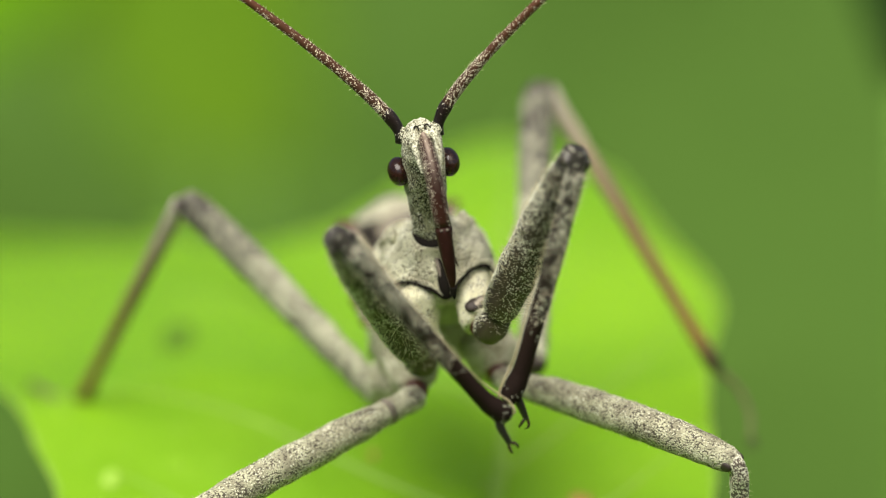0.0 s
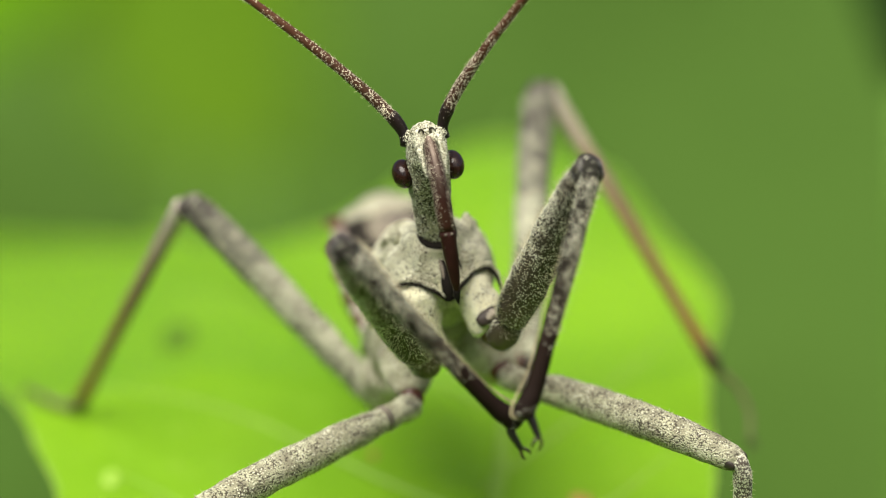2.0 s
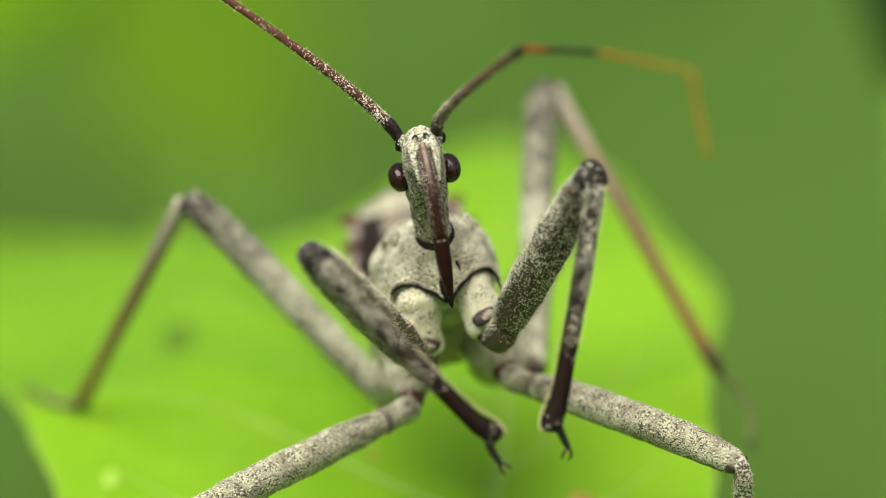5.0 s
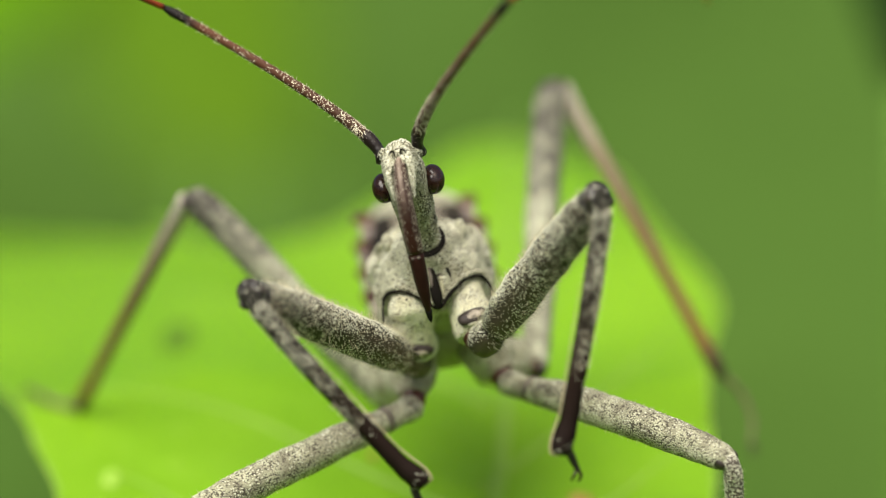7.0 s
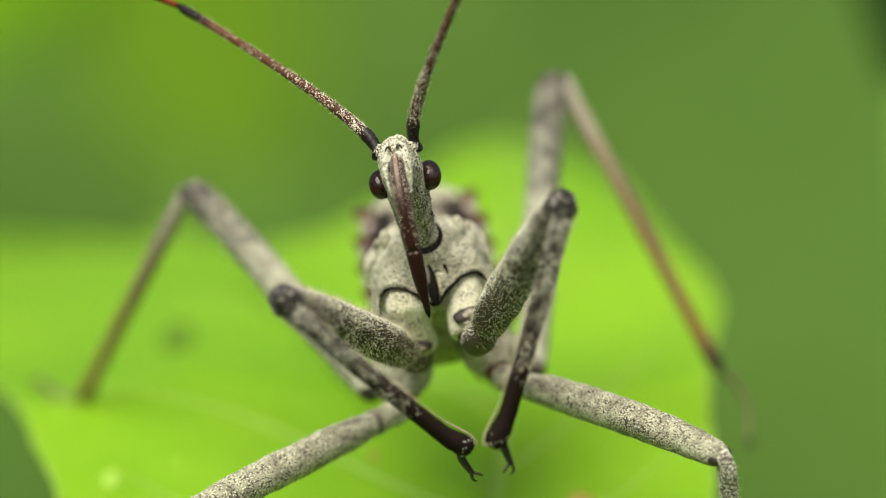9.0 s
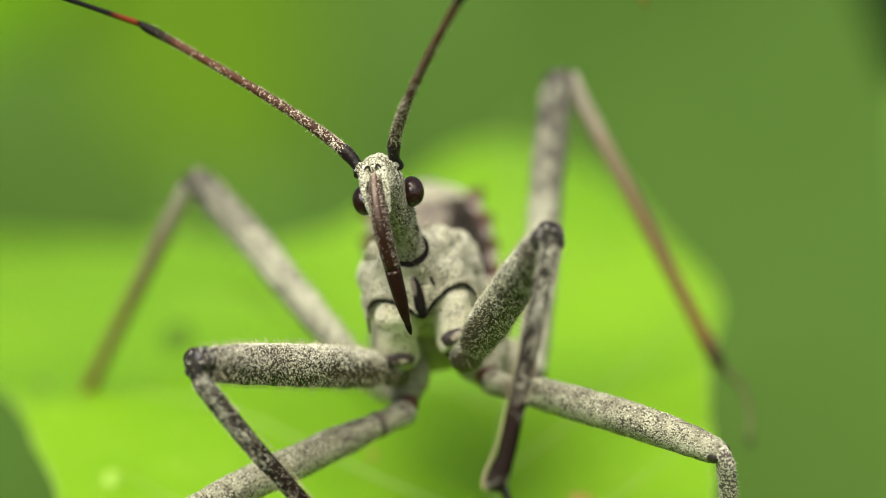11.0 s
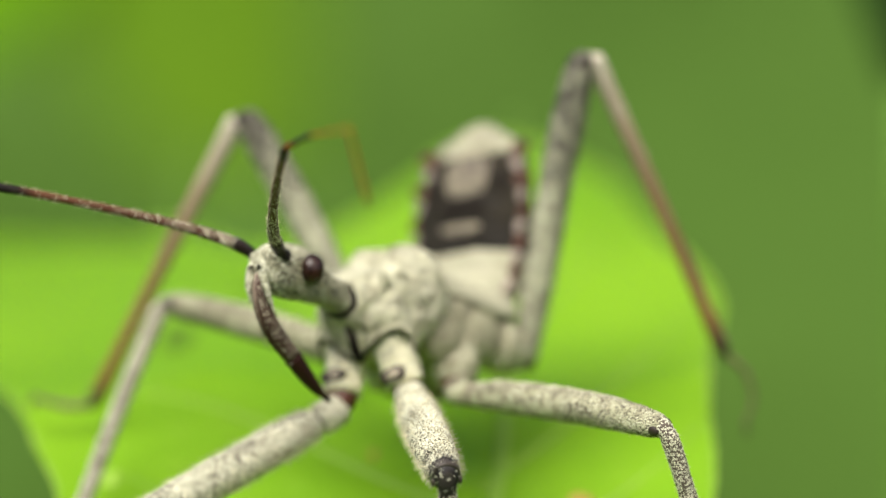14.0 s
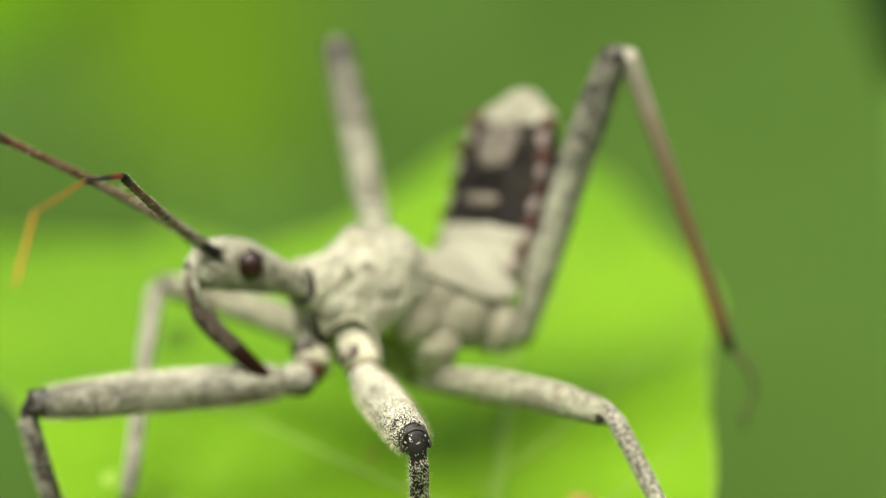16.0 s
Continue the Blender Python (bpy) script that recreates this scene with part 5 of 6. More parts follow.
def head_of():
    mesh = bmesh.new()
    rows = eased([(0.12, -0.02, 0.52, 0.52), (0.0, 0.0, 0.60, 0.60), (-0.5, 0.08, 0.62, 0.60), (-1.3, 0.28, 0.63, 0.62), (-2.1, 0.47, 0.70, 0.80), (-2.9, 0.60, 0.74, 0.94),
                  (-3.6, 0.62, 0.70, 0.95), (-4.2, 0.58, 0.66, 0.90), (-4.65, 0.54, 0.52, 0.72), (-4.9, 0.52, 0.26, 0.36)], 36)
    loft(mesh, [ring_y(*r) for r in rows], 32, True, 2.15)
    for s in (-1, 1):
        ball(mesh, (s * 0.56, -4.22, 0.98), 0.24, 0.34, 0.26, 12, 8)
        ball(mesh, (s * 0.30, -4.78, 0.35), 0.16, 0.2, 0.42, 12, 8)
    jitter(mesh, 0.06, 0.35, 7)
    jitter(mesh, 0.03, 0.12, 8)
    head = part("head", mesh, M_HEAD, bug, "long narrow head with felted pale scales")
    for s in (-1, 1):
        bm = bmesh.new()
        ball(bm, (s * 0.86, -2.92, 0.66), 0.40, 0.46, 0.55, 26, 18)
        part("eye", bm, M_EYE, head, "glossy black-brown bulging eye")
        pts, rad = bow([(s * 0.34, -4.9, 0.5), (s * 0.42, -4.86, 0.2), (s * 0.36, -4.72, -0.1)], [0.03, 0.05, 0.03], 8)
        ridge, wide = bow([(s * 0.20, -4.84, 0.78), (s * 0.33, -4.90, 0.48), (s * 0.38, -4.86, 0.0), (s * 0.38, -4.66, -0.5), (s * 0.33, -4.30, -0.95)], [0.05, 0.11, 0.12, 0.10, 0.03], 18)
        bm = pipe(bmesh.new(), ridge, wide, 12)
        jitter(bm, 0.05, 0.15, 11)
        ridge_part = part("cheek_ridge", bm, M_HEAD, head, "pale felted ridge beside the beak")
        grains(ridge_part, 700, 0.075, 0.042, 82, lambda x, y, z, n: 0.9, lie=0.2)
        arc, thin = bow([(s * 0.10, -4.92, 0.40), (s * 0.13, -5.0, 0.56), (s * 0.22, -5.01, 0.56), (s * 0.29, -5.0, 0.38)], [0.02, 0.035, 0.035, 0.015], 10)
        part("cheek_arc", pipe(bmesh.new(), arc, thin, 8), M_SHADE_AND_BLACK, head, "dark curved groove over the beak")
        part("cheek_groove", pipe(bmesh.new(), pts, rad, 8), M_DARK, head)
    fuzz(head, 700, 0.10, 72)
    grains(head, 11000, 0.075, 0.040, 81, lambda x, y, z, n: (0.42 + 0.45 * max(0.0, n.z) + 0.5 * (y < -3.9)) * (0.40 + 0.9 * lumpy(x, y, z, 0.45)), lie=0.0)
    # the beak: two pieces and a tip, bent back under the head
    pts, rad = bow([(0, -4.45, 0.62), (0, -4.70, 0.32), (0, -4.72, -0.1), (0, -4.45, -0.95), (0, -3.85, -1.65), (0, -2.98, -2.29)], [0.10, 0.20, 0.30, 0.37, 0.38, 0.35], 30)
    bm = pipe(bmesh.new(), pts, rad, 20)
    bmesh.ops.scale(bm, vec=(0.79, 1, 1), verts=bm.verts)
    jitter(bm, 0.03, 0.2, 9)
    base = part("beak_base", bm, M_BEAK_BASE, head, "pinkish brown base of the beak")
    grains(base, 3000, 0.052, 0.022, 83, lambda x, y, z, n: (0.75 if abs(x) > 0.13 else 0.12) * max(0.12, 0.75 + 0.22 * z), M_FROST, lie=0.6, label="pale flecks on the beak")
    pts, rad = bow([(0, -3.03, -2.25), (0, -2.95, -2.32), (0, -2.87, -2.37)], [0.30, 0.338, 0.30], 8)
    bm = pipe(bmesh.new(), pts, rad, 18)
    bmesh.ops.scale(bm, vec=(0.79, 1, 1), verts=bm.verts)
    part("beak_joint", bm, M_BEAK, head, "seam across the beak")
    for s in (-1, 1):
        bm = bmesh.new()
        ball(bm, (s * 0.10, -3.08, -2.61), 0.06, 0.05, 0.045, 10, 8)
        jitter(bm, 0.03, 0.06, 4)
        part("seam_plate", bm, M_BAND, head, "small pale plate at the beak's seam")
    pts, rad = bow([(0, -2.93, -2.33), (0, -2.2, -2.88), (0, -1.5, -3.33), (0, -1.15, -3.50)], [0.345, 0.305, 0.20, 0.10], 16)
    bm = pipe(bmesh.new(), pts, rad, 18)
    bmesh.ops.scale(bm, vec=(0.80, 1, 1), verts=bm.verts)
    part("beak_end", bm, M_BEAK, head, "dark red-brown end of the beak")
    pts, rad = bow([(0, -1.2, -3.48), (0, -0.95, -3.59), (0, -0.76, -3.68)], [0.12, 0.09, 0.02], 8)
    part("beak_tip", pipe(bmesh.new(), pts, rad, 14), M_SHADE_AND_BLACK, head, "sharp black beak tip")
    return head


def feeler(key):
    """The five pieces of an antenna, each drawn along its own z."""
    l1, l2, l3, l4 = LENGTHS[key]
    shaft_rows = [(0.0, 0.12, 0.12, 0), (0.12, 0.19, 0.19, 0), (0.5, 0.17, 0.17, 0), (0.62, 0.20, 0.20, 0), (1.2, 0.215, 0.215, 0), (3.0, 0.175, 0.175, 0), (l1 * 0.8, 0.145, 0.145, 0), (l1 * 0.96, 0.17, 0.17, 0), (l1, 0.10, 0.10, 0)]
    bend = (0.0, 0.40) if key.endswith("A") else (-0.42, 0.2)

    def sway(bm):
        for v in bm.verts:
            u = min(1.0, max(0.0, v.co.z / l1))
            f = 4 * (u ** 0.55) * (1 - u ** 0.55)
            v.co.x += bend[0] * f
            v.co.y += bend[1] * f
        return bm
    shaft = part("antenna_shaft", sway(limb(shaft_rows, 60, 14, 0.012, 1)), M_FEELER_1, bug, "dark red antenna shaft with white specks")
    grains(shaft, 4200, 0.072, 0.034, 84, lambda x, y, z, n: max(0.08, 1.05 - 0.16 * z) * (0.35 + 0.8 * lumpy(x, y, z, 0.3)) if 0.9 < z < l1 * 0.9 else 0.0, M_FROST, lie=0.7, label="white specks on the antenna")
    stump = part("antenna_base", sway(limb([(-0.2, 0.18, 0.18, 0), (-0.05, 0.25, 0.25, 0), (0.2, 0.205, 0.205, 0), (0.55, 0.235, 0.235, 0), (0.85, 0.22, 0.22, 0), (0.95, 0.12, 0.12, 0)], 22, 18, 0.04, 3)), M_FEELER_0, shaft, "black antenna base with white specks")
    grains(stump, 260, 0.07, 0.032, 85, lambda x, y, z, n: 0.06 + 0.6 * (z > 0.72), M_FROST, lie=0.6, label="white specks on the antenna")
    bristles = fur(shaft, shaft_rows, 420, 0.15, 0.8, l1 - 0.3, 51, 0.5)
    for v in bristles.data.vertices:
        u = min(1.0, max(0.0, v.co.z / MM / l1))
        f = 4 * (u ** 0.55) * (1 - u ** 0.55) * MM
        v.co.x += bend[0] * f
        v.co.y += bend[1] * f
    band_rows = [(-0.05, 0.08, 0.08, 0), (0.1, 0.11, 0.11, 0), (l2 * 0.6, 0.09, 0.09, 0), (l2 * 0.95, 0.10, 0.10, 0), (l2, 0.07, 0.07, 0)]
    band = part("antenna_band", limb(band_rows, 24, 12), M_FEELER_2, bug, "red antenna piece with a black end")
    out = part("antenna_arm", limb([(-0.05, 0.05, 0.05, 0), (0.12, 0.06, 0.06, 0), (l3 * 0.9, 0.045, 0.045, 0), (l3, 0.045, 0.045, 0)], 20, 12), M_FEELER_3, bug, "orange antenna piece")
    end = part("antenna_end", limb([(-0.05, 0.05, 0.05, 0), (0.12, 0.06, 0.06, 0), (l4 * 0.85, 0.075, 0.075, 0), (l4, 0.03, 0.03, 0)], 18, 12), M_FEELER_4, bug, "pale orange antenna end")
    return [shaft, band, out, end]


KINDS = {
    "FORE": ((0.95, 0.10, 0.50), 0.76, 0.67, M_COXA, M_FEMUR, M_TIBIA_F),
    "MID": ((1.35, 3.5, 0.25), 0.98, 0.52, M_SIDE, M_FEMUR_M, M_TIBIA_M),
    "HIND": ((1.75, 6.1, 0.9), 1.02, 0.56, M_SIDE, M_FEMUR_H, M_TIBIA_H),
}


def leg_of(key):
    kind = key.split("_")[0]
    root, r0, r1, m_coxa, m_femur, m_tibia = KINDS[kind]
    lc, lf, lt = LENGTHS[key]
    bm = limb([(-0.8, r0 * 0.6, r0 * 0.6, 0), (-0.3, r0, r0, 0), (lc * 0.35, r0 * 0.93, r0 * 0.90, 0), (lc * 0.72, r1 * 1.08, r1 * 1.05, 0), (lc * 0.78, r1 * 0.97, r1 * 0.97, 0), (lc * 0.82, r1 * 0.5, r1 * 0.5, 0)], 26, 30)
    jitter(bm, 0.09, 0.5, 3)
    coxa = part("coxa", bm, m_coxa, bug)
    fuzz(coxa, 260, 0.13, 73)
    grains(coxa, 5000 if kind == "FORE" else 2500, 0.085, 0.046, 92, lambda x, y, z, n: 0.6 * max(0.05, -0.1 + 1.3 * lumpy(x, y, z, 0.5)), lie=0.0)
    part("joint_skin", limb([(lc * 0.55, r1 * 0.6, r1 * 0.6, 0), (lc * 0.8, r1 * 0.82, r1 * 0.82, 0), (lc * 0.95, r1 * 0.74, r1 * 0.74, 0), (lc + 0.1, r1 * 0.5, r1 * 0.5, 0)], 10, 20), M_JOINT, coxa, "dark red skin at the joint")
    if kind == "FORE":
        bm = bmesh.new()
        ball(bm, (0.0, r1 * 1.03, lc * 0.58), 0.56, 0.17, 0.29, 20, 12)
        jitter(bm, 0.06, 0.2, 22)
        part("joint_pit", bm, M_DARK, coxa, "dark pit near the joint")
        bm = bmesh.new()
        ball(bm, (0.04, r1 * 1.10, lc * 0.585), 0.42, 0.15, 0.20, 16, 10)
        jitter(bm, 0.05, 0.2, 21)
        part("joint_plate", bm, M_PIT, coxa, "grey plate in the pit")
        pts, rad = bow([(-0.42, r1 * 0.88, lc * 0.68), (0.0, r1 * 1.04, lc * 0.72), (0.42, r1 * 0.88, lc * 0.68)], [0.05, 0.10, 0.05], 12)
        part("coxa_rim", pipe(bmesh.new(), pts, rad, 10), M_CREAM, coxa, "white rim at the joint")
    if kind == "FORE":
        rows = [(-0.2, 0.30, 0.30, 0), (-0.08, 0.50, 0.50, 0), (0.4, 0.60, 0.60, 0), (0.82, 0.54, 0.54, 0), (1.02, 0.40, 0.42, 0), (1.22, 0.60, 0.62, 0), (lf * 0.3, 0.71, 0.74, 0.05), (lf * 0.6, 0.71, 0.73, 0.06), (lf * 0.88, 0.635, 0.63, 0.02), (lf * 0.97, 0.50, 0.50, 0), (lf + 0.25, 0.26, 0.26, 0)]
        shin = [(-0.30, 0.20, 0.20, 0), (0.0, 0.36, 0.38, 0.10), (0.32, 0.31, 0.32, 0.26), (0.7, 0.33, 0.36, 0.36), (lt * 0.3, 0.33, 0.35, 0.36), (lt * 0.7, 0.29, 0.33, 0.12), (lt * 0.88, 0.30, 0.33, 0.0), (lt * 0.96, 0.38, 0.36, 0.0), (lt * 1.0, 0.38, 0.36, 0.0), (lt + 0.14, 0.22, 0.22, 0.0)]
    elif kind == "MID":
        rows = [(-0.2, 0.24, 0.24, 0), (-0.08, 0.42, 0.42, 0), (0.4, 0.47, 0.47, 0), (0.7, 0.42, 0.42, 0), (lf * 0.25, 0.56, 0.58, 0.16), (lf * 0.6, 0.61, 0.62, 0.24), (lf * 0.92, 0.52, 0.52, 0.08), (lf, 0.40, 0.40, 0), (lf + 0.2, 0.22, 0.22, 0)]
        shin = [(-0.25, 0.18, 0.18, 0), (0.0, 0.32, 0.36, 0.06), (0.4, 0.31, 0.33, 0.24), (1.2, 0.31, 0.32, 0.26), (lt * 0.5, 0.29, 0.30, 0.18), (lt * 0.95, 0.25, 0.27, 0), (lt, 0.16, 0.18, 0)]
    else:
        rows = [(-0.4, 0.22, 0.22, 0), (-0.2, 0.38, 0.38, 0), (0.5, 0.50, 0.50, 0.05), (lf * 0.3, 0.57, 0.58, 0.18), (lf * 0.7, 0.61, 0.62, 0.40), (lf * 0.92, 0.58, 0.58, 0.42), (lf, 0.50, 0.50, 0.36), (lf + 0.25, 0.22, 0.22, 0.25)]
        shin = [(-0.25, 0.18, 0.18, 0), (0.0, 0.40, 0.42, 0), (0.6, 0.34, 0.35, 0.03), (lt * 0.4, 0.28, 0.29, 0.06), (lt * 0.8, 0.24, 0.25, 0.02), (lt * 0.97, 0.27, 0.29, 0), (lt + 0.05, 0.14, 0.14, 0)]
    femur = part("femur", limb(rows, 72, 32, 0.05 if kind == "FORE" else 0.045, 5), m_femur, bug, {"FORE": "thick pale foreleg thigh with black specks", "MID": "pale grey thigh with dark mottling", "HIND": "long grey hind thigh"}[kind])
    if kind == "FORE":
        cap = [(lf - 0.56, 0.44, 0.45, 0.02), (lf - 0.46, 0.55, 0.57, 0.02), (lf - 0.32, 0.52, 0.55, 0.03), (lf - 0.22, 0.46, 0.49, 0.04), (lf - 0.12, 0.50, 0.53, 0.04), (lf + 0.02, 0.47, 0.50, 0.03), (lf + 0.18, 0.36, 0.40, 0.02), (lf + 0.28, 0.14, 0.15, 0.0)]
        bm = limb(cap, 26, 26)
        jitter(bm, 0.05, 0.3, 3)
        cap_part = part("knee", bm, M_BLACK, femur, "glossy black ringed knee")
        grains(cap_part, 420, 0.085, 0.045, 90, lambda x, y, z, n: 0.12 + 0.5 * (abs(n.x) > 0.6), lie=0.4)
    else:
        for s in (-1, 1):
            bm = bmesh.new()
            ball(bm, (s * (rows[-2][1] - 0.04), rows[-2][3] - 0.04, lf - 0.08), 0.1, 0.2, 0.26, 12, 8)
            part("knee_pivot", bm, M_DARK, femur, "dark pivot on the knee")
    bone = limb(shin, 60, 20, 0.02, 6)
    if kind == "FORE":       # the end flares towards the other foreleg
        for v in bone.verts:
            v.co.x += (1 if key.endswith("A") else -1) * 0.16 * max(0.0, min(1.0, (v.co.z / lt - 0.84) / 0.13)) ** 2
    tibia = part("tibia", bone, m_tibia, bug, {"FORE": "dark brown shin, pale near the knee", "MID": "pale shin with black specks", "HIND": "slender red-brown hind shin"}[kind])
    if kind == "FORE":
        for s in (-1, 1):
            bm = bmesh.new()
            ball(bm, (s * 0.46, -0.12, lf - 0.06), 0.09, 0.18, 0.2, 12, 8)
            part("knee_plate", bm, M_KNEE, femur, "grey plate at the side of the knee")
        for z in (lf - 0.34, lf - 0.12, lf + 0.06):
            arc, thin = bow([(-0.46, 0.04, z), (-0.34, 0.37, z + 0.03), (0.0, 0.51, z + 0.05), (0.34, 0.37, z + 0.03), (0.46, 0.04, z)], [0.03, 0.06, 0.065, 0.06, 0.03], 18)
            part("knee_ring", pipe(bmesh.new(), arc, thin, 8), M_KNEE, femur, "shiny ridge across the knee")
        part("thigh_groove", limb([(0.93, 0.34, 0.35, 0), (0.99, 0.455, 0.475, 0), (1.06, 0.455, 0.475, 0), (1.12, 0.34, 0.35, 0)], 9, 24), M_DARK, femur, "dark groove beyond the hip")

        def felt(x, y, z, n):
            """Dense on the outer edge, thin on the bare brown patch of the inner side near the hip and on the knee."""
            if z > lf - 0.40 - 0.1 * n.y:
                return 0.0
            if z < 1.0:
                return 0.36 + 0.5 * n.y
            bald = max(0.0, 1 - abs(n.y + 0.55) / 0.60) * max(0.0, min(1.0, (5.4 - z) / 2.2))
            thin = 1 - 0.38 * max(0.0, min(1.0, (z - lf + 3.6) / 2.4))
            return thin * (0.64 + 0.30 * n.y) * (0.5 if n.y < -0.6 else 1.0) * max(0.05, 1 - 1.1 * bald) * (0.45 + 0.75 * lumpy(x, y, z * 0.5, 0.6))
        grains(femur, 38000, 0.074, 0.038, 86, felt, lie=0.3)
        grains(tibia, 6500, 0.080, 0.038, 87, lambda x, y, z, n: max(0.0, 0.60 - z / lt * 1.15 + 0.42 * n.y) * max(0.0, -0.1 + 1.5 * lumpy(x, y, z * 0.5, 0.3)) if 0.35 < z < lt * 0.95 else 0.1, lie=0.6)
        fur(femur, rows, 2600, 0.33, 0.6, lf - 0.3, 61, 0.6)
        fur(tibia, shin, 500, 0.24, 0.3, lt * 0.7, 62, 0.3)
        # a pale fringe along the inner edge of the shin
        m = 1 if key.endswith("A") else -1         # the side that faces the other foreleg
        pts, rad = bow([(m * 0.27, -0.05, lt * 0.35), (m * 0.32, -0.06, lt * 0.55), (m * 0.34, -0.06, lt * 0.8), (m * 0.60, -0.02, lt * 0.97), (m * 0.52, 0.0, lt + 0.14), (m * 0.2, 0.0, lt + 0.17)], [0.008, 0.016, 0.026, 0.04, 0.04, 0.02], 36)
        part("fringe", pipe(bmesh.new(), pts, rad, 8), M_FRINGE, tibia, "pale fringe along the shin")
        foot = [(-m * 0.05, 0.05, lt - 0.05), (-m * 0.20, 0.08, lt + 0.15), (-m * (0.34 if m > 0 else 0.52), 0.10, lt + (0.78 if m > 0 else 0.60))]
    else:
        fur(femur, rows, 700, 0.16, 0.5, lf - 0.4, 63, 0.4)
        fur(tibia, shin, 500, 0.18, 0.3, lt - 0.2, 64, 0.4)
        foot = [(0, 0, lt - 0.1), (0, 0.45, lt + 1.0), (0, 0.3, lt + 1.9), (0, -0.4, lt + 2.7)] if kind == "HIND" else [(0, 0, lt - 0.1), (0, 0.25, lt + 0.6), (0, 0.7, lt + 1.3)]
        if key == "HIND_A":
            foot = [(0, 0, lt - 0.1), (0, 0.9, lt + 0.45), (0, 2.1, lt + 0.75)]
        if kind == "MID":
            grains(femur, 5500, 0.085, 0.045, 88, lambda x, y, z, n: (0.32 + 0.34 * n.y) * max(0.0, -0.1 + 1.3 * lumpy(x, y, z * 0.5, 0.4)), lie=0.5)
            grains(tibia, 4200, 0.10, 0.055, 89, lambda x, y, z, n: 0.75, lie=0.5)
            part("thigh_ring", limb([(1.1, 0.4, 0.4, 0.05), (1.2, 0.475, 0.485, 0.06), (1.34, 0.475, 0.485, 0.07), (1.44, 0.4, 0.4, 0.08)], 9, 24), M_BAND, femur, "dark ring near the hip")
        if kind == "HIND":
            part("thigh_base", limb([(-0.42, 0.26, 0.26, 0), (-0.2, 0.41, 0.41, 0), (0.3, 0.46, 0.46, 0.03), (0.55, 0.47, 0.47, 0.05), (0.62, 0.4, 0.4, 0.05)], 12, 24), M_DARK, femur, "dark base of the thigh")
    tip = Vector(foot[-1])
    pts, rad = bow(foot, [0.17, 0.15, 0.10] if len(foot) == 3 else [0.15, 0.11, 0.09, 0.07], 14)
    part("tarsus", pipe(bmesh.new(), pts, rad, 12), {"FORE": M_BLACK, "MID": M_DARK, "HIND": M_TARSUS}[kind], tibia, "small jointed foot")
    for s in (-1, 1):
        pts, rad = bow([tuple(tip - Z * 0.05), (tip.x + s * 0.13, tip.y + 0.03, tip.z + 0.16), (tip.x + s * 0.15, tip.y - 0.05, tip.z + 0.32), (tip.x + s * 0.09, tip.y - 0.15, tip.z + 0.42)], [0.06, 0.055, 0.04, 0.008], 12)
        part("claw", pipe(bmesh.new(), pts, rad, 8), M_CLAW, tibia, "curved dark claw")
    return [coxa, femur, tibia]


thorax()
abdomen()
HEAD = head_of()
LEGS = {key: leg_of(key) for key in ("FORE_A", "FORE_B", "MID_A", "MID_B", "HIND_A", "HIND_B")}
FEELERS = {key: feeler(key) for key in ("FEELER_A", "FEELER_B")}


# ---- how the insect moves ----
NECK = Vector((-0.02, -1.19, 2.09))
FEELER_ROOT = Vector((0.70, -4.24, 1.0))
TRACKS = {
    "FORE_A": (FORE_A_HIP, FORE_A_KNEE, FORE_A_FOOT), "FORE_B": (FORE_B_HIP, FORE_B_KNEE, FORE_B_FOOT),
    "MID_A": (MID_A_HIP, MID_A_KNEE, MID_A_FOOT), "MID_B": (MID_B_HIP, MID_B_KNEE, MID_B_FOOT),
    "HIND_A": (HIND_A_HIP, HIND_A_KNEE, HIND_A_FOOT), "HIND_B": (HIND_B_HIP, HIND_B_KNEE, HIND_B_FOOT),
    "FEELER_A": (FEELER_A_ELBOW, FEELER_A_BAND, FEELER_A_BEND, FEELER_A_TIP), "FEELER_B": (FEELER_B_ELBOW, FEELER_B_BAND, FEELER_B_BEND, FEELER_B_TIP),
}


def path_of(rows):
    """A smooth path in millimetres through rows of (seconds, x, y, z)."""
    curves = [glide([r[0] for r in rows], [r[i] for r in rows]) for i in (1, 2, 3)]
    return lambda t: Vector([c(t) for c in curves])


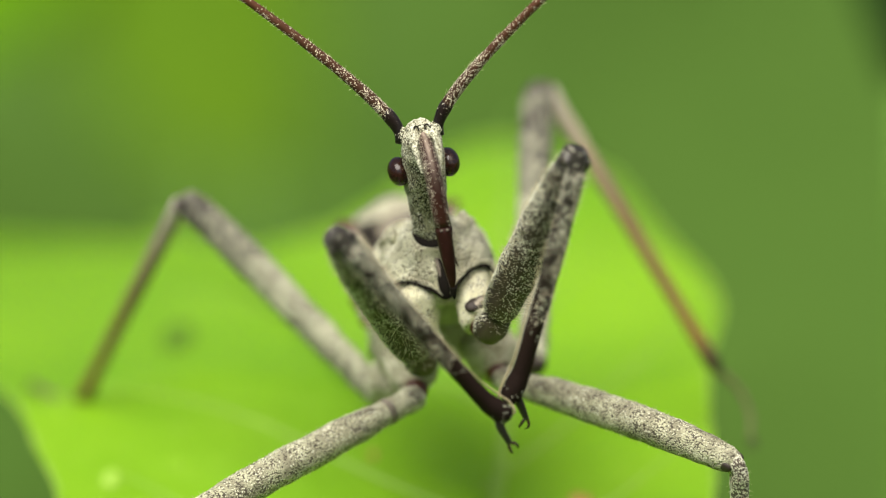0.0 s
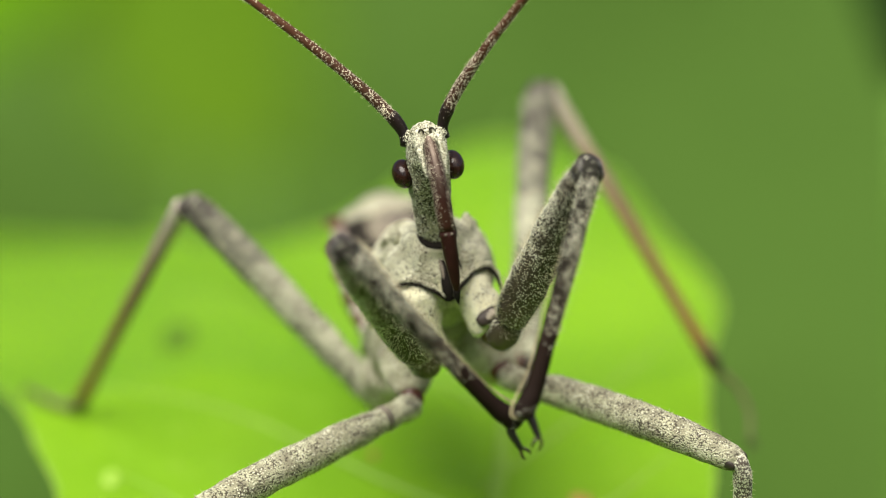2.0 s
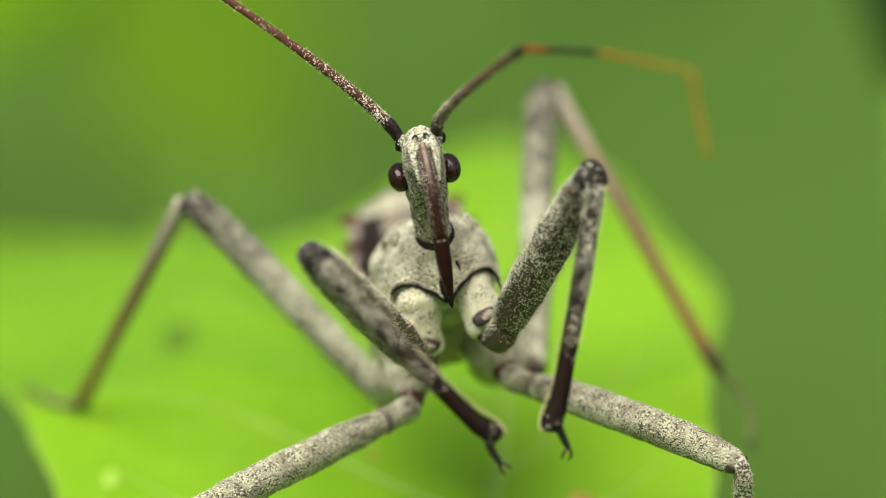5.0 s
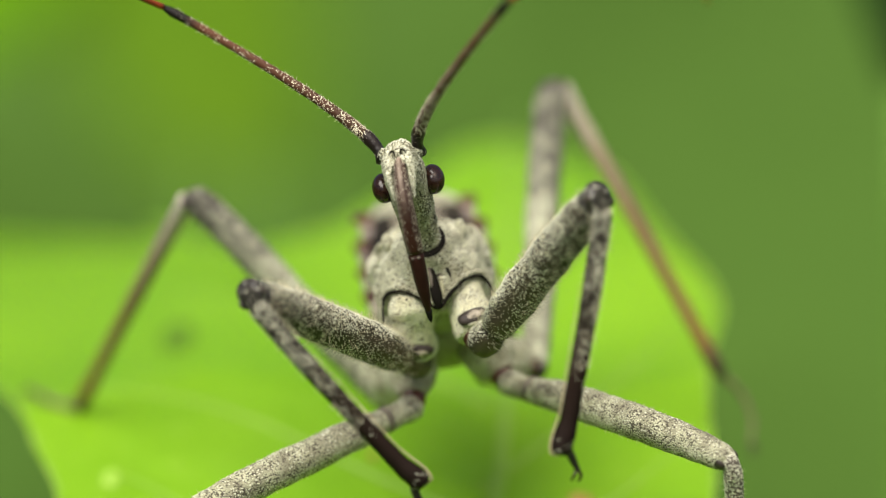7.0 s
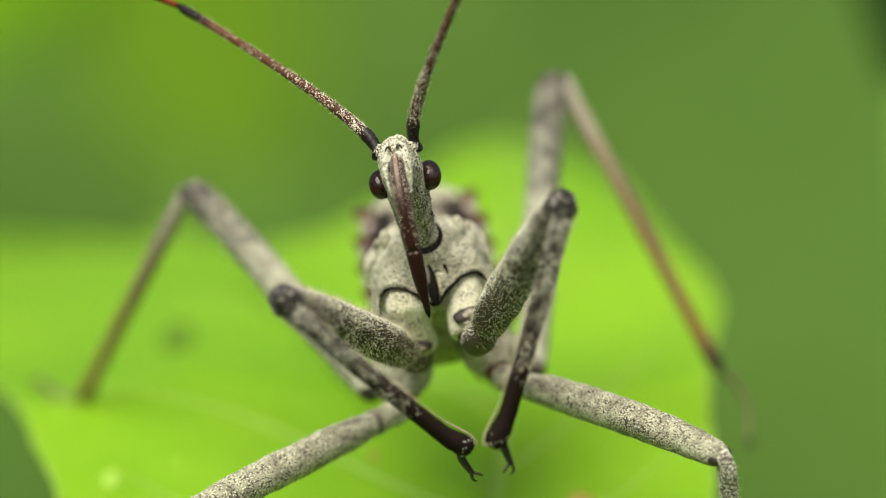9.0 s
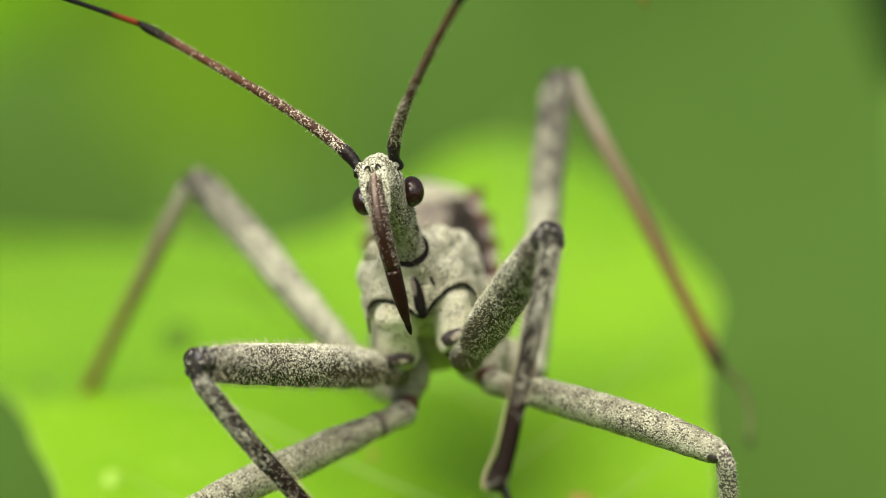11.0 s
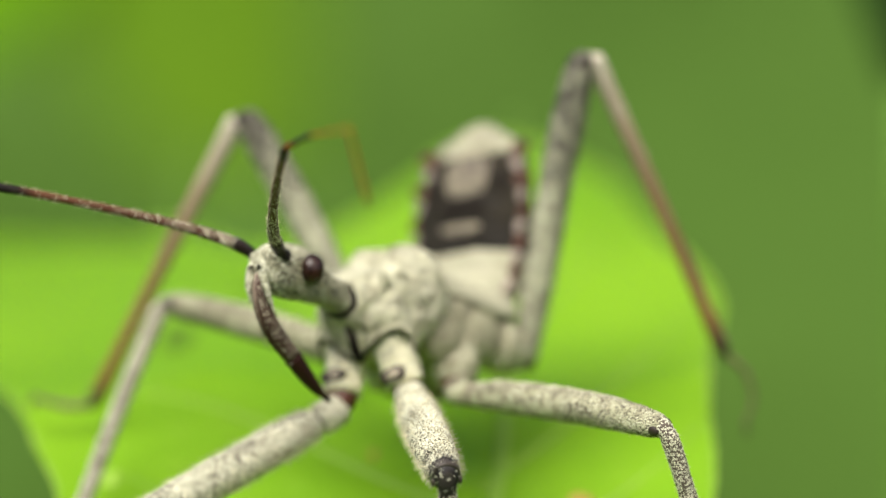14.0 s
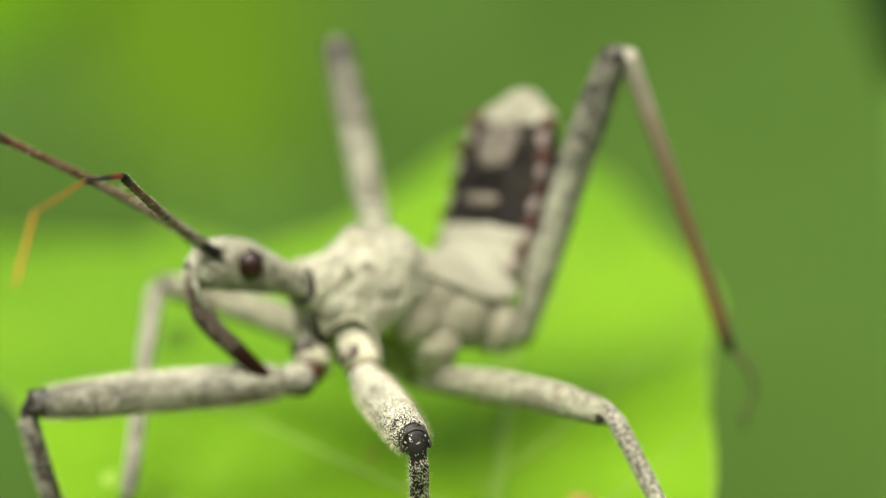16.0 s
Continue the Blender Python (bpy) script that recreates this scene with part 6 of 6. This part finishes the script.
def turn_of(v):
    """Yaw, pitch and roll in degrees as a rotation."""
    yaw, pitch, roll = (radians(a) for a in v)
    return (Matrix.Rotation(yaw, 4, "Z") @ Matrix.Rotation(pitch, 4, "X") @ Matrix.Rotation(roll, 4, "Y"))


def piece(base, tip, side):
    """The pose of a piece whose own z runs from base to tip and whose x lies near side."""
    z = (tip - base).normalized()
    x = (side - z * side.dot(z)).normalized()
    m = Matrix((x, z.cross(x), z)).transposed().to_4x4()
    m.translation = at(*base)
    return m


def motions():
    times = [i * 0.2 for i in range(81)]
    place, turn, nod = path_of(BODY_PLACE), path_of(BODY_TURN), path_of(HEAD_TURN)
    tracks = {key: [path_of(rows) for rows in group] for key, group in TRACKS.items()}
    rows = {}
    for t in times:
        spin = turn_of(turn(t))
        body = Matrix.Translation(at(*place(t))) @ spin
        rows.setdefault(bug, []).append((t, body))
        home = body.inverted()
        neck = place(t) + spin @ NECK
        tilt = turn_of(nod(t))
        rows.setdefault(HEAD, []).append((t, home @ Matrix.Translation(at(*neck)) @ tilt))
        for key, (coxa, femur, tibia) in LEGS.items():
            s = 1 if key.endswith("B") else -1
            lc, lf, lt = LENGTHS[key]
            r = KINDS[key.split("_")[0]][0]
            root = place(t) + spin @ Vector((r[0] * s, r[1], r[2]))
            hip, knee, foot = (f(t) for f in tracks[key])
            hip = root + (hip - root).normalized() * lc
            knee = hip + (knee - hip).normalized() * lf
            foot = knee + (foot - knee).normalized() * lt
            hinge = (knee - hip).cross(foot - knee)
            rows.setdefault(coxa, []).append((t, home @ piece(root, hip, spin @ Vector((1, 0, 0)))))
            rows.setdefault(femur, []).append((t, home @ piece(hip, knee, hinge)))
            rows.setdefault(tibia, []).append((t, home @ piece(knee, foot, hinge)))
        for key, pieces in FEELERS.items():
            s = 1 if key.endswith("B") else -1
            base = neck + tilt @ Vector((FEELER_ROOT.x * s, FEELER_ROOT.y, FEELER_ROOT.z))
            side = Vector((1, 0, 0)) if s > 0 else Vector((0, -1, 0))
            for ob, f, long in zip(pieces, tracks[key], LENGTHS[key]):
                tip = base + (f(t) - base).normalized() * long
                rows.setdefault(ob, []).append((t, home @ piece(base, tip, side)))
                base = tip
    for ob, keys in rows.items():
        walk(ob, keys)


motions()
